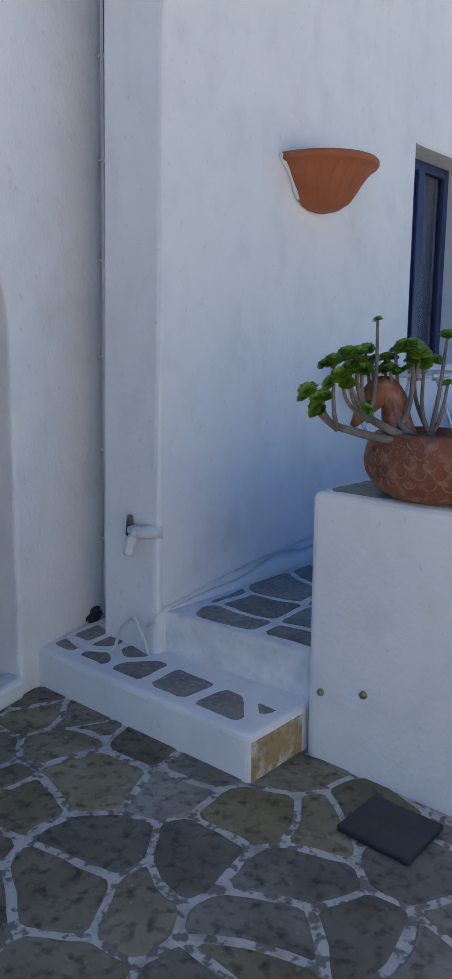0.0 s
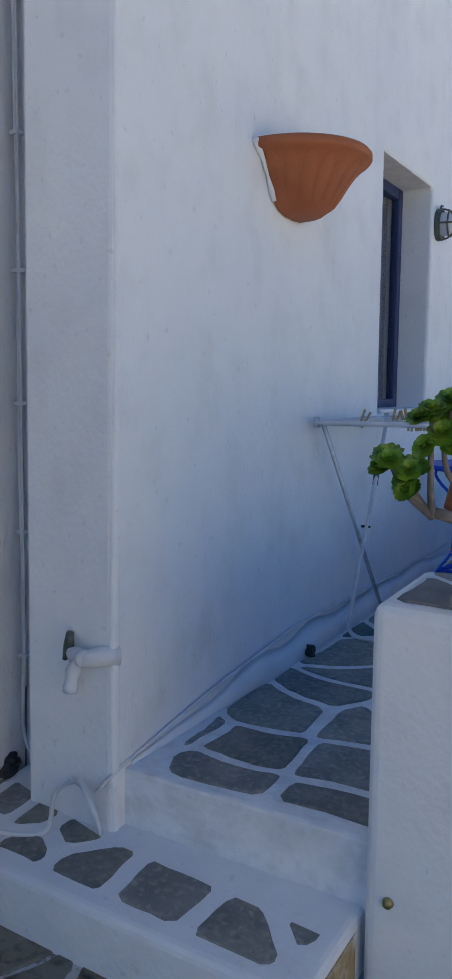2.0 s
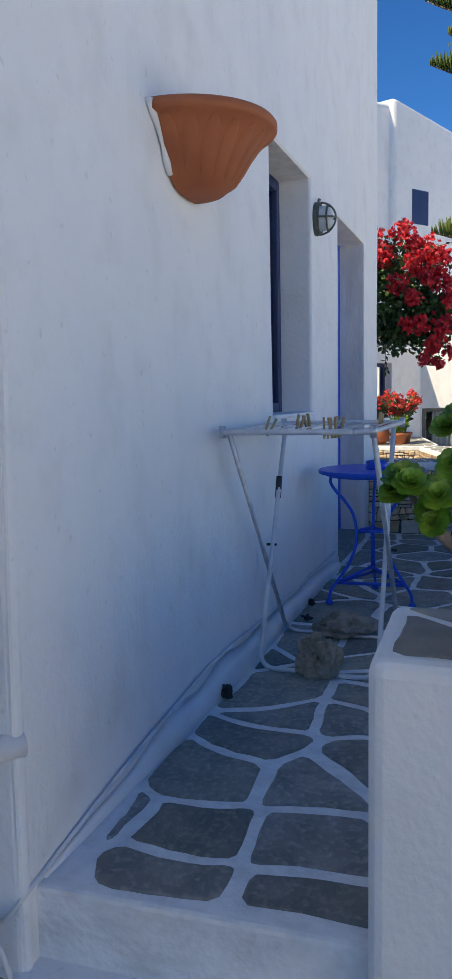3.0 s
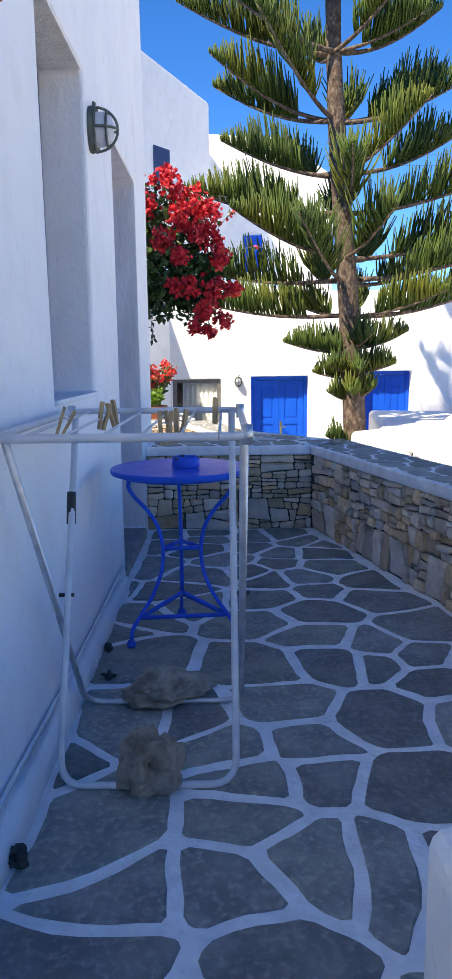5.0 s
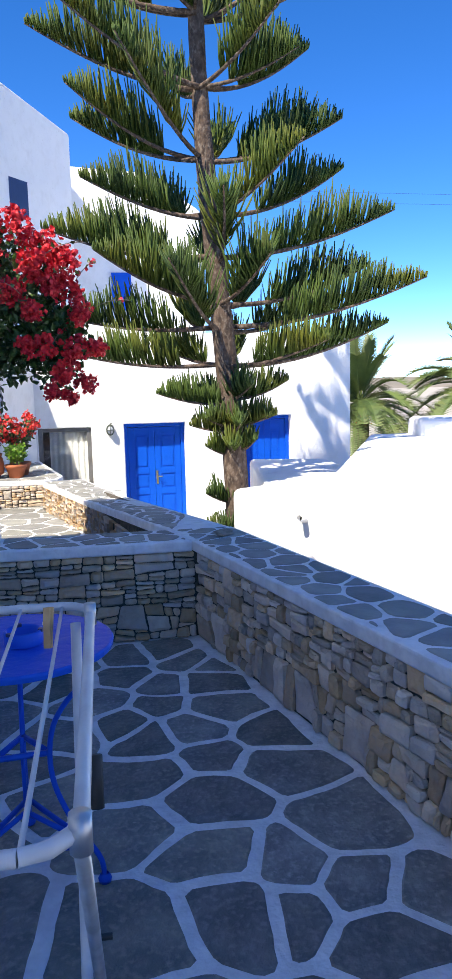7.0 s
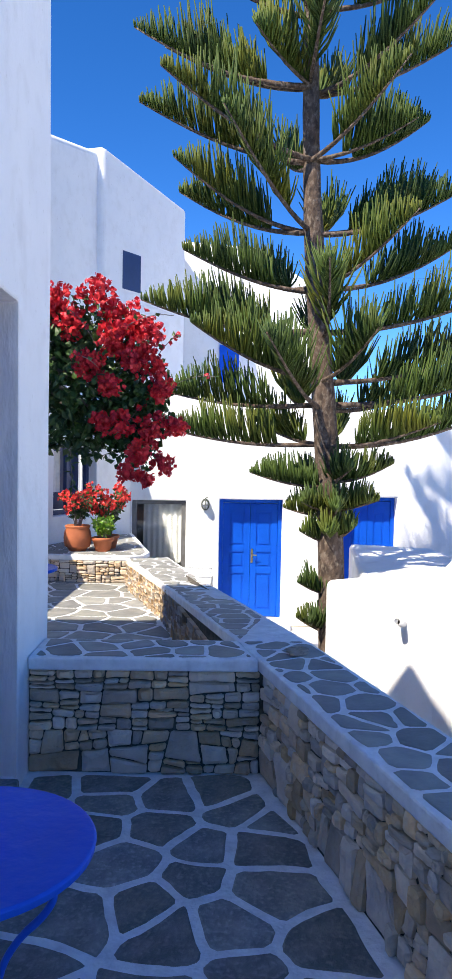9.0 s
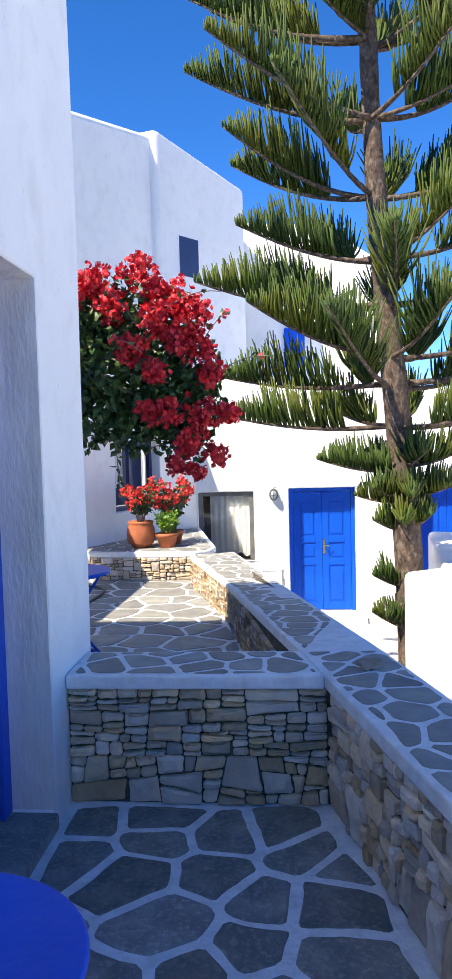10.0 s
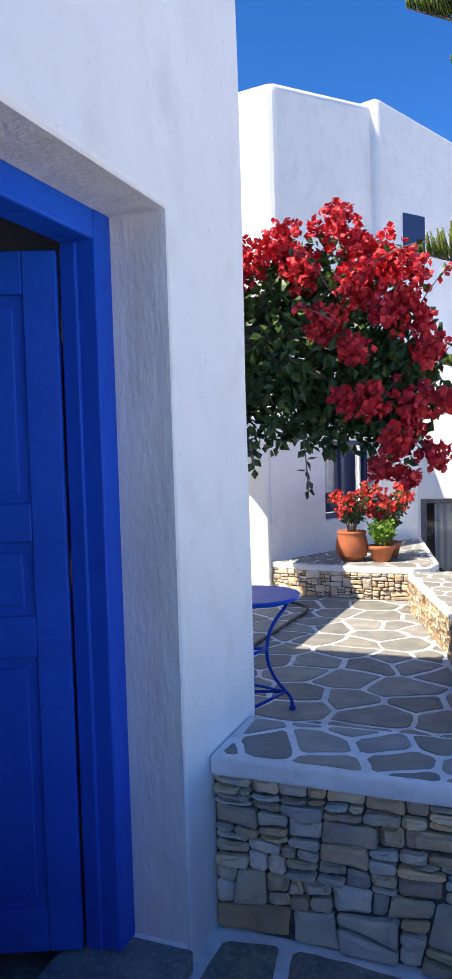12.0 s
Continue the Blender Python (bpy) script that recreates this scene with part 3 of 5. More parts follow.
leaf = panel_leaf(d, 0.76, 2.0, leafm, [(0.13, 0.86), (0.98, 1.19), (1.30, 1.88)])
for zz in (0.3, 1.05, 1.75):
    Geo().tube([leafm @ Vector((-0.005, -0.006, zz)), leafm @ Vector((-0.005, -0.006, zz + 0.09))], 0.008).make("hinge", BRASS, d)
g = Geo()
g.prism([(-0.36, y0 - 0.0), (0.005, y0 + 0.004), (0.012, y1 - 0.004), (-0.36, y1)], -0.05, 0.062)
structure(g.make("threshold", SLATE, bevel=0.012), "dark slate threshold slab at the door", "threshold")
g = Geo()
g.box((-0.188, y1 - 0.003, z0), (-0.004, y1 + 0.001, z1 - 0.004)).box((-0.188, y0 + 0.004, z1 - 0.003), (-0.004, y1 - 0.004, z1 + 0.001))
structure(g.make("trim_door", ROUGHCAST), "rough bare render of the door reveal", "trim")

# ---- parapets: rubble core, stone faces, slate caps ----
def core(name, poly, top, label):
    return structure(Geo().prism(poly, LOW, top).make(name, SHADED_CORE), label, "wall")


def stone_face(parent, a, b, z0, z1, seed, step=0.085, aspect=2.1, big=True, rough=0.10, proud=0.02, mat=FIELDSTONE, slant=7):
    """Rubble stones over a wall's face; a and b in plan, the face to the right of the way."""
    rnd = random.Random(seed)
    m, ln = upright(a, b)
    face = [Vector(p) for p in ((0.003, z0), (ln - 0.003, z0), (ln - 0.003, z1), (0.003, z1))]
    stones = []
    if big:
        low, high = clip_half(face, Vector((0, z0 + 0.2)), Vector((0, 1))), clip_half(face, Vector((0, z0 + 0.205)), Vector((0, -1)))
        stones += rubble(low, rnd, 0.05 * step, 0.42 * step, slant * 2.2, 0.003, aspect * 0.6)
        stones += rubble(high, rnd, 0.05 * step, 0.17 * step, slant, 0.003, aspect)
    else:
        stones = rubble(face, rnd, 0.04 * step, 0.16 * step, slant, 0.0035, aspect)
    for q in stones:
        poly = chipped(q, rnd)
        if len(poly) > 3:
            piece("stone", poly, m, mat, parent, proud + rnd.uniform(-0.014, 0.014), 0.03, 0.007, rough, rnd)


def slate_cap(parent_name, poly, z, label, seed, step=0.26, border=0.028, thick=0.062, stones=None, slope=None):
    """A whitewashed cap course with slate pieces let into its top."""
    g = Geo()
    top = [slope(x, y) for x, y in poly] if slope else None
    zz = top or [z] * len(poly)
    n = len(poly)
    vs = [(x, y, h - thick) for (x, y), h in zip(poly, zz)] + [(x, y, h) for (x, y), h in zip(poly, zz)]
    g.add(vs, [tuple(reversed(range(n))), tuple(range(n, 2 * n))] + [(i, (i + 1) % n, n + (i + 1) % n, n + i) for i in range(n)])
    cap = structure(g.make(parent_name, JOINT, bevel=0.01), label, "coping")
    rnd = random.Random(seed)
    inner = [Vector(p) for p in poly]
    c = sum(inner, Vector((0, 0))) / n
    area = sum(a.x * b.y - a.y * b.x for a, b in zip(inner, inner[1:] + inner[:1]))
    reg = inner
    for a, b in zip(inner, inner[1:] + inner[:1]):
        e = (b - a).normalized()
        nr = Vector((e.y, -e.x)) * (1 if area > 0 else -1)
        reg = clip_half(reg, a - nr * border, nr)
    seeds = stones or scatter([tuple(p) for p in poly], step, rnd, 0.4, 1.0)
    for q in cells(seeds, [tuple(p) for p in reg], 0.0115, (1, 1), rnd, 0.018, 0.02):
        mid = sum(q, Vector((0, 0))) / len(q)
        if slope:
            zc, zx, zy = slope(mid.x, mid.y), slope(mid.x + 1, mid.y), slope(mid.x, mid.y + 1)
            mm = Matrix(((1, 0, 0, 0), (0, 1, 0, 0), (zx - zc, zy - zc, 1, zc - (zx - zc) * mid.x - (zy - zc) * mid.y), (0, 0, 0, 1)))
        else:
            mm = Matrix.Translation((0, 0, z))
        piece("slate", q, mm, CAP_SLATE, cap, 0.004, 0.01, 0.005, 0, rnd)
    return cap


CAPZ = 0.56
p_in = [(par_in(4.66), 4.66), (par_in(0.3), 0.3)]
wall_parapet = core("wall_parapet", [(par_in(4.7, 0.02), 4.7), (par_in(0.3, 0.02), 0.3), (par_in(0.3, 0.36), 0.3), (par_in(4.9, 0.36), 4.96), (par_in(4.9, 0.02), 4.96)], CAPZ - 0.06,
                    "dry stone parapet wall of brown rubble")
wall_cross = core("wall_cross", [(0.0, 4.64), (par_in(4.64, 0.03), 4.64), (par_in(4.96, 0.03), 4.94), (0.0, 4.94)], CAPZ - 0.06, "low dry stone cross wall of grey-brown rubble")

# end pillar with the plant
pillar = structure(Geo().prism([(0.752, 0.03), (2.45, 0.04), (2.45, 0.43), (0.745, 0.43)], COURT - 0.05, 0.615).make("pillar", PLASTER, bevel=0.03, segs=3),
                   "whitewashed end pier of the parapet, chipped plaster", "pier")
rnd = random.Random(5)
for q in cells([(0.87, 0.16), (1.0, 0.33), (1.2, 0.18), (1.5, 0.25), (1.85, 0.2), (2.2, 0.25)], [(0.79, 0.075), (2.3, 0.075), (2.3, 0.385), (0.79, 0.385)], 0.014, (1, 1), rnd):
    piece("slate", q, Matrix.Translation((0, 0, 0.615)), CAP_SLATE, pillar, 0.005, 0.01, 0.005, 0, rnd)
for bx, bz in ((0.815, -0.09), (0.985, -0.045)):
    b = Geo().lathe([(0.0, 0.012), (0.011, 0.010), (0.014, 0.0), (0.014, -0.004)], 12, pose(bx, 0.029, bz, 90)).make("bolt_head", BRASS, smooth=True)
    tagged(b, "rusty bolt head in the white pier", "bolt", "bolts in the pier")

# far parapet along the second terrace
def cap2(x, y):
    return 0.34 + max(0.0, (8.0 - y)) * 0.07 if y < 8 else 0.34


far_in = [(par_in(4.94, 0.0), 4.94), (0.40, 8.0), (-0.10, 9.55)]
far_out = [(0.36, 9.72), (0.80, 8.1), (par_in(4.94, 0.36), 4.96)]
g = Geo()
poly = [(x + 0.02, y) for x, y in far_in] + [(x - 0.02, y) for x, y in far_out]
g.prism(poly, LOW, 0, top=[cap2(x, y) - 0.055 for x, y in poly])
wall_far = structure(g.make("wall_parapet_far", SHADED_CORE), "dry stone parapet along the second terrace", "wall")

# planter bench at the far end
pl_poly = [(-1.62, 10.12), (-1.2, 9.98), (-0.5, 9.9), (-0.1, 9.92), (0.06, 10.02), (0.10, 10.3), (-0.35, 12.5), (-1.0, 11.6)]
wall_planter = core("wall_planter", [(x * 0.985 - 0.01, y + 0.02) for x, y in pl_poly], 0.27, "raised stone planter bench in the sun")

# ---- white lower building beside the lane ----
g = Geo().prism([(2.05, 8.88), (2.12, 7.85), (2.78, 7.1), (3.8, 7.1), (3.8, 11.0), (2.75, 11.4), (2.45, 9.0)], LOW, 0.27, top=[0.25, 0.24, 0.27, 0.30, 0.34, 0.34, 0.27])
structure(g.make("wall_roof_low", PLASTER, bevel=0.07, segs=4), "sunlit white low roof block with soft edges", "building")
g = Geo().prism([(2.66, 7.45), (2.95, 5.6), (3.5, 1.5), (9.0, 1.5), (8.0, 10.2), (4.2, 10.3)], LOW, 0.7, top=[0.42, 0.60, 0.68, 0.72, 0.72, 0.72])
structure(g.make("wall_roof_high", PLASTER, bevel=0.06, segs=4), "sunlit white building roof beyond the parapet", "building")
g = Geo().prism([(4.6, 9.6), (9, 8.6), (9, 9.0), (4.7, 10.2)], 0.6, 0.95)
structure(g.make("wall_roof_ridge", PLASTER, bevel=0.08, segs=4), "white ridge on the far roof", "building")
m = pose(2.50, 7.42, 0.12, 0, 0, 0)
dp = thing("drain_pipe", m)
tagged(dp, "short white drain spout in the white wall", "drain pipe")
Geo().lathe([(0.028, -0.05), (0.034, -0.05), (0.034, 0.14), (0.027, 0.14), (0.027, 0.02)], 16, pose(0, 0, 0, 75, 0, -38)).make("spout", PVC, dp, smooth=True)
# Dark disc paints the shade inside the spout.
Geo().lathe([(0.0, 0.06), (0.027, 0.06)], 16, pose(0, 0, 0, 75, 0, -38)).make("bore", DARK, dp)

# ---- far white facade with blue doors ----
FY = 12.68
fm, fl = upright((-0.42, FY), (4.74, FY))
holes = [(0.04, 0.87, 0.86, 1.93), (1.39, 2.37, 0.1, 1.965), (3.30, 4.14, 0.1, 2.03)]
fm2 = Matrix.Translation((0, 0, LOW)) @ fm
wf = faced_wall("wall_facade", fm2, 5.16, 3.38, holes, 0.3, PLASTER, "sunlit white facade with blue doors", 0.25, 0.01)
structure(Geo().box((-3.2, FY + 0.3, LOW), (4.74, FY + 7.5, 2.24)).make("wall_facade_body", PLASTER, bevel=0.08, segs=3), "white flat-roofed house behind the facade", "building")
g = Geo()
for i in range(12):
    xa, xb = -0.42 + 2.6 * i / 12, -0.42 + 2.6 * (i + 1) / 12
    za, zb = (2.62 - 0.40 * (k / 12) ** 0.8 for k in (i, i + 1))
    g.box((xa, FY + 0.02, 2.2), (xb, FY + 0.28, (za + zb) / 2))
structure(g.make("wall_facade_rise", PLASTER), "gently rising whitewashed parapet of the facade", "building")

fwin = thing("window_2")
structure(fwin, "grey-framed window with a pale net curtain", "window")
x0, x1, z0, z1 = -0.38, 0.45, LOW + 0.86, LOW + 1.93
g = Geo()
for lo, hi in (((x0, z0), (x0 + 0.07, z1)), ((x1 - 0.07, z0), (x1, z1)), ((x0 + 0.07, z1 - 0.06), (x1 - 0.07, z1)), ((x0 + 0.07, z0), (x1 - 0.07, z0 + 0.05))):
    g.box((lo[0], FY + 0.05, lo[1]), (hi[0], FY + 0.11, hi[1]))
g.make("frame", GREY_WOOD, fwin, bevel=0.006)
g = Geo()
for i in range(40):
    xa, xb = x0 + 0.17 + 0.62 * i / 40, x0 + 0.17 + 0.62 * (i + 1) / 40
    ya, yb = (FY + 0.13 + 0.008 * math.sin(k * 1.1) for k in (i, i + 1))
    g.add([(xa, ya, z0 + 0.12 + 0.03 * math.sin(i * 0.5)), (xb, yb, z0 + 0.12 + 0.03 * math.sin(i * 0.5 + 0.5)), (xb, yb, z1 - 0.05), (xa, ya, z1 - 0.05)], [(0, 1, 2, 3)])
g.make("curtain", CURTAIN, fwin, smooth=True)
# Dark sheet stands in for the unlit room behind the curtain.
Geo().box((x0, FY + 0.285, z0), (x1, FY + 0.295, z1)).make("dark_room", GREY_WOOD, fwin)
pn = Geo().box((x0 + 0.07, FY + 0.073, z0 + 0.05), (x1 - 0.07, FY + 0.077, z1 - 0.06)).make("pane", GLASS, fwin)
pn.visible_shadow = False

for nm, xa, xb, zt in (("door_2", 0.97, 1.95, LOW + 1.965), ("door_3", 2.88, 3.72, LOW + 2.03)):
    d = thing(nm)
    structure(d, "bright blue panelled double door in the sun", "door")
    z0 = LOW + 0.1
    g = Geo()
    for lo, hi in (((xa, z0), (xa + 0.06, zt)), ((xb - 0.06, z0), (xb, zt)), ((xa + 0.06, zt - 0.06), (xb - 0.06, zt))):
        g.box((lo[0], FY + 0.18, lo[1]), (hi[0], FY + 0.27, hi[1]))
    g.make("frame", BLUE, d, bevel=0.006)
    wd = (xb - xa - 0.12) / 2 - 0.004
    for k in (0, 1):
        mm = pose(xa + 0.062 + k * (wd + 0.004), FY + 0.205, z0 + 0.01)
        panel_leaf(d, wd, zt - z0 - 0.08, mm, [(0.12, 0.68), (0.78, 1.02), (1.12, 1.66)])
    xm = (xa + xb) / 2
    g = Geo().box((xm + 0.012, FY + 0.196, z0 + 0.86), (xm + 0.045, FY + 0.206, z0 + 1.08))
    g.tube([(xm + 0.03, FY + 0.2, z0 + 0.99), (xm + 0.03, FY + 0.15, z0 + 0.99), (xm + 0.11, FY + 0.15, z0 + 0.985)], 0.009)
    g.make("handle", BRASS, d)
    structure(Geo().box((xa - 0.12, FY - 0.35, LOW), (xb + 0.12, FY + 0.02, LOW + 0.1)).make("step_door", PLASTER, bevel=0.02), "whitewashed doorstep", "step")
structure(Geo().box((3.3, FY - 0.004, 0.93), (3.72, FY + 0.05, 1.1)).make("trim_lintel", ROUGHCAST), "bare stone lintel above the blue door", "lintel")

# splayed wall with the small window, and the arched wall beside it
m_sp, l_sp = upright((-1.62, 10.15), (-0.40, FY))
Msp = Matrix.Translation((0, 0, LOW)) @ m_sp
faced_wall("wall_splayed", Msp, l_sp, 3.0, [(0.92, 1.9, 1.80, 2.72)], 0.3, PLASTER, "sunlit whitewashed splayed wall with a small window", 0.25, 0.008)
sw = thing("window_3")
structure(sw, "blue-framed small window with a white lace curtain", "window")
g = Geo()
for lo, hi in (((0.92, 1.8), (0.98, 2.72)), ((1.84, 1.8), (1.9, 2.72)), ((0.98, 2.66), (1.84, 2.72)), ((0.98, 1.8), (1.84, 1.86)), ((1.38, 1.86), (1.44, 2.66))):
    g.box((lo[0], lo[1], -0.2), (hi[0], hi[1], -0.14), Msp)
g.make("frame", NAVY, sw, bevel=0.005)
# Flat dark panel: the shade inside the small window, put into colour.
Geo().box((0.98, 1.86, -0.29), (1.84, 2.66, -0.28), Msp).make("dark_room", NAVY, sw)
g = Geo()
for i in range(20):
    xa, xb = 1.0 + 0.38 * i / 20, 1.0 + 0.38 * (i + 1) / 20
    za, zb = (-0.24 + 0.012 * math.sin(k * 1.2) for k in (i, i + 1))
    g.add([Msp @ Vector(p) for p in ((xa, 2.1, za), (xb, 2.1, zb), (xb, 2.66, zb), (xa, 2.66, za))], [(0, 1, 2, 3)])
g.make("curtain", CURTAIN, sw, smooth=True)

m_ar = upright((-1.75, 7.0), (-1.62, 10.15))[0]
L2 = math.hypot(0.13, 3.15)
outline = [(0, -0.3), (1.93, -0.3)] + [(2.5 - 0.57 * math.cos(a), 0.95 + 0.57 * math.sin(a)) for a in (math.pi * k / 20 for k in range(21))] + [(3.07, -0.3), (L2, -0.3), (L2, 1.85), (0, 1.85)]
n = len(outline)
vs = [m_ar @ Vector((x, y, 0)) for x, y in outline] + [m_ar @ Vector((x, y, -0.4)) for x, y in outline]
structure(solid("wall_arched", vs, [tuple(range(n)), tuple(reversed(range(n, 2 * n)))] + [(i, n + i, n + (i + 1) % n, (i + 1) % n) for i in range(n)], PLASTER, bevel=0.02),
          "whitewashed wall with an arched doorway", "wall")
structure(Geo().box((-3.2, 5.1, -0.3), (-2.9, 10.3, 1.7)).make("wall_alcove", PLASTER), "back wall of the arched doorway", "wall")
# Unseen block added so its shadow edge crosses the second terrace.
structure(Geo().box((-4.3, 5.045, -0.3), (-1.76, 5.63, 4.45)).make("wall_wing", PLASTER, bevel=0.03), "unseen white block added to cast shade on the second terrace", "wall")
structure(Geo().box((-4.3, 5.635, -0.3), (-1.76, 7.0, 1.8)).make("wall_side", PLASTER, bevel=0.03), "whitewashed wall beside the second terrace", "wall")

# ---- upper storeys of the far house ----
def block(name, poly, z0, tops, label, bevel=0.12):
    return structure(Geo().prism(poly, z0, 0, top=tops).make(name, PLASTER, bevel=bevel, segs=4), label, "building")


block("wall_upper_left", [(-1.93, 11.6), (-1.02, 13.6), (-3.0, 16.5), (-6.0, 14.0), (-4.5, 11.6)], 1.5, [6.07, 6.42, 6.6, 6.3, 5.9], "tall white upper storey in the shade")
g = Geo().prism([(-1.02, 13.45), (-0.96, 13.45), (0.28, 15.2), (-0.5, 17.5), (-4.0, 17.0), (-2.5, 14.0)], 1.8, 0, top=[6.44, 6.44, 6.02, 6.0, 6.3, 6.5])
structure(g.make("wall_upper_mid", PLASTER, bevel=0.10, segs=4), "white upper storey with a sloping roof line", "building")
mu, lu = upright((-0.96, 13.45), (0.28, 15.2))
uw = thing("window_4")
structure(uw, "small dark window in the upper storey", "window")
Geo().box((0.42, 4.25, -0.02), (1.02, 4.92, 0.006), mu).make("reveal", PLASTER, uw)
Geo().box((0.44, 4.27, 0.0), (0.90, 4.90, 0.009), mu).make("shutter", NAVY, uw)
block("wall_upper_right", [(0.1, 16.5), (1.7, 16.45), (2.9, 16.6), (2.9, 20), (0.1, 20)], 1.8, [5.85, 5.8, 5.0, 5.0, 5.9], "sunlit white upper house with a falling roof line", 0.15)
uw2 = thing("window_5")
structure(uw2, "small blue shuttered window on the upper house", "window")
Geo().box((0.95, 16.42, 3.0), (1.35, 16.5, 3.75)).make("shutter", BLUE, uw2, bevel=0.01)

# ---- stones of the floors, faces and caps ----
slate_cap("cap_parapet", [(par_in(4.58, -0.015), 4.58), (par_in(4.98, -0.015), 4.98), (par_in(4.98, 0.36), 4.98), (par_in(0.3, 0.36), 0.34), (par_in(0.3, -0.015), 0.34)], CAPZ,
          "whitewashed parapet coping set with slate", 11, 0.17)
slate_cap("cap_cross", [(0.0, 4.60), (par_in(4.60, -0.02), 4.60), (par_in(4.97, -0.02), 4.97), (0.0, 4.97)], CAPZ + 0.002, "whitewashed cross wall coping set with slate", 12, 0.19)
slate_cap("cap_far", [(x - 0.01, y) for x, y in far_in[:2]] + [far_out[1], (far_out[2][0], 4.985), (far_in[0][0], 4.985)], 0, "whitewashed coping along the second terrace", 13, 0.2, slope=cap2)
slate_cap("cap_far_end", [(0.39, 8.004), far_in[2], far_out[0], (0.80, 8.104)], 0.34, "sunlit coping end of the far parapet", 14, 0.2)
slate_cap("cap_planter", pl_poly, 0.32, "whitewashed slate top of the planter bench", 15, 0.24, border=0.05)

stone_face(wall_cross, (0.0, 4.64), (par_in(4.64), 4.64), 0.005, CAPZ - 0.065, 21, 0.075, 2.9, rough=0.12, slant=8)
stone_face(wall_parapet, (par_in(4.62, 0.02), 4.62), (par_in(1.2, 0.02), 1.2), 0.005, CAPZ - 0.065, 22, 0.085, 1.8, rough=0.11, proud=0.02, slant=9)
stone_face(wall_far, (0.42, 8.0), (-0.08, 9.55), -0.01, 0.285, 24, 0.07, 1.7, False)
stone_face(wall_far, (par_in(4.96, 0.02), 4.96), (0.42, 8.0), -0.01, 0.33, 25, 0.10, 1.6, False, slant=15)
for a, b in zip(pl_poly[:5], pl_poly[1:6]):
    stone_face(wall_planter, (a[0] * 0.985 - 0.01, a[1] + 0.02), (b[0] * 0.985 - 0.01, b[1] + 0.02), 0.0, 0.258, int(30 + a[1]), 0.07, 2.0, False)

rnd = random.Random(41)
STONES_NEAR = [(0.6, 0.15), (0.28, 0.17), (0.27, 0.35), (0.56, 0.38), (0.22, 0.71), (0.49, 0.72), (0.57, 0.81), (0.28, 0.89), (0.33, 1.1), (0.48, 1.1), (1.02, 1.17), (0.89, 1.2), (0.75, 1.22), (0.18, 1.33), (0.6, 1.36), (1.05, 1.49), (0.63, 1.53), (0.76, 1.55), (0.75, 1.73), (0.55, 1.73), (1.29, 1.86), (1.04, 1.89), (0.43, 1.91), (0.21, 1.94), (0.67, 1.97), (1.27, 2.12), (1.5, 2.29), (0.64, 2.33), (1.07, 2.33), (0.92, 2.35), (1.27, 2.37), (0.17, 2.37)]
STONES_FAR = [(1.1, 2.52), (0.88, 2.59), (1.34, 2.74), (0.66, 2.81), (0.92, 2.9), (1.21, 3.07), (0.71, 3.12), (0.97, 3.21), (1.25, 3.38), (0.74, 3.43), (0.94, 3.46), (0.42, 3.56), (0.64, 3.57), (1.12, 3.64), (0.81, 3.71), (0.54, 3.78), (0.86, 3.95), (1.08, 3.95), (0.35, 4.09), (0.66, 4.1), (1.15, 4.14), (0.16, 4.22), (0.99, 4.26), (0.42, 4.32), (0.7, 4.38), (0.89, 4.42), (0.15, 4.42), (0.4, 4.5)]
placed = STONES_NEAR + STONES_FAR
placed += [p for p in scatter([(0, 0), (2.2, 4.7)], 0.27, rnd) if all(math.hypot(p[0] - q[0], p[1] - q[1]) > 0.30 for q in placed)]
for q in cells(placed, [(0.045, 0.105), (0.74, 0.13), (2.14, 0.27), (par_in(4.6, -0.045), 4.59), (0.045, 4.59)], 0.019, (1, 1), rnd, 0.016, 0.06):
    piece("flagstone", q, FLAT, SLATE, floor_terrace, 0.005, 0.012, 0.006, 0, rnd)
rnd = random.Random(42)
for q in cells(scatter([(-1.5, -2.6), (2.6, 0.1)], 0.25, rnd, 0.48), [(-1.4, -2.6), (2.6, -2.6), (2.6, 0.02), (0.75, 0.02), (-1.4, -0.26)], 0.013, (1, 1), rnd, 0.016, 0.09):
    piece("flagstone", q, Matrix.Translation((0, 0, COURT)), BROWN_SLATE, floor_court, 0.005, 0.012, 0.006, 0, rnd)
rnd = random.Random(43)
for q in cells(scatter([(-1.8, 5.0), (1.0, 10)], 0.34, rnd, 0.4), [(-1.72, 5.02), (0.95, 5.02), (0.38, 8.0), (-0.06, 9.5), (-0.1, 9.9), (-1.6, 10.1)], 0.018, (1, 1), rnd, 0.016, 0.06):
    piece("flagstone", q, Matrix.Translation((0, 0, -0.004)), CAP_SLATE, floor_terrace_far, 0.005, 0.012, 0.006, 0, rnd)
rnd = random.Random(44)
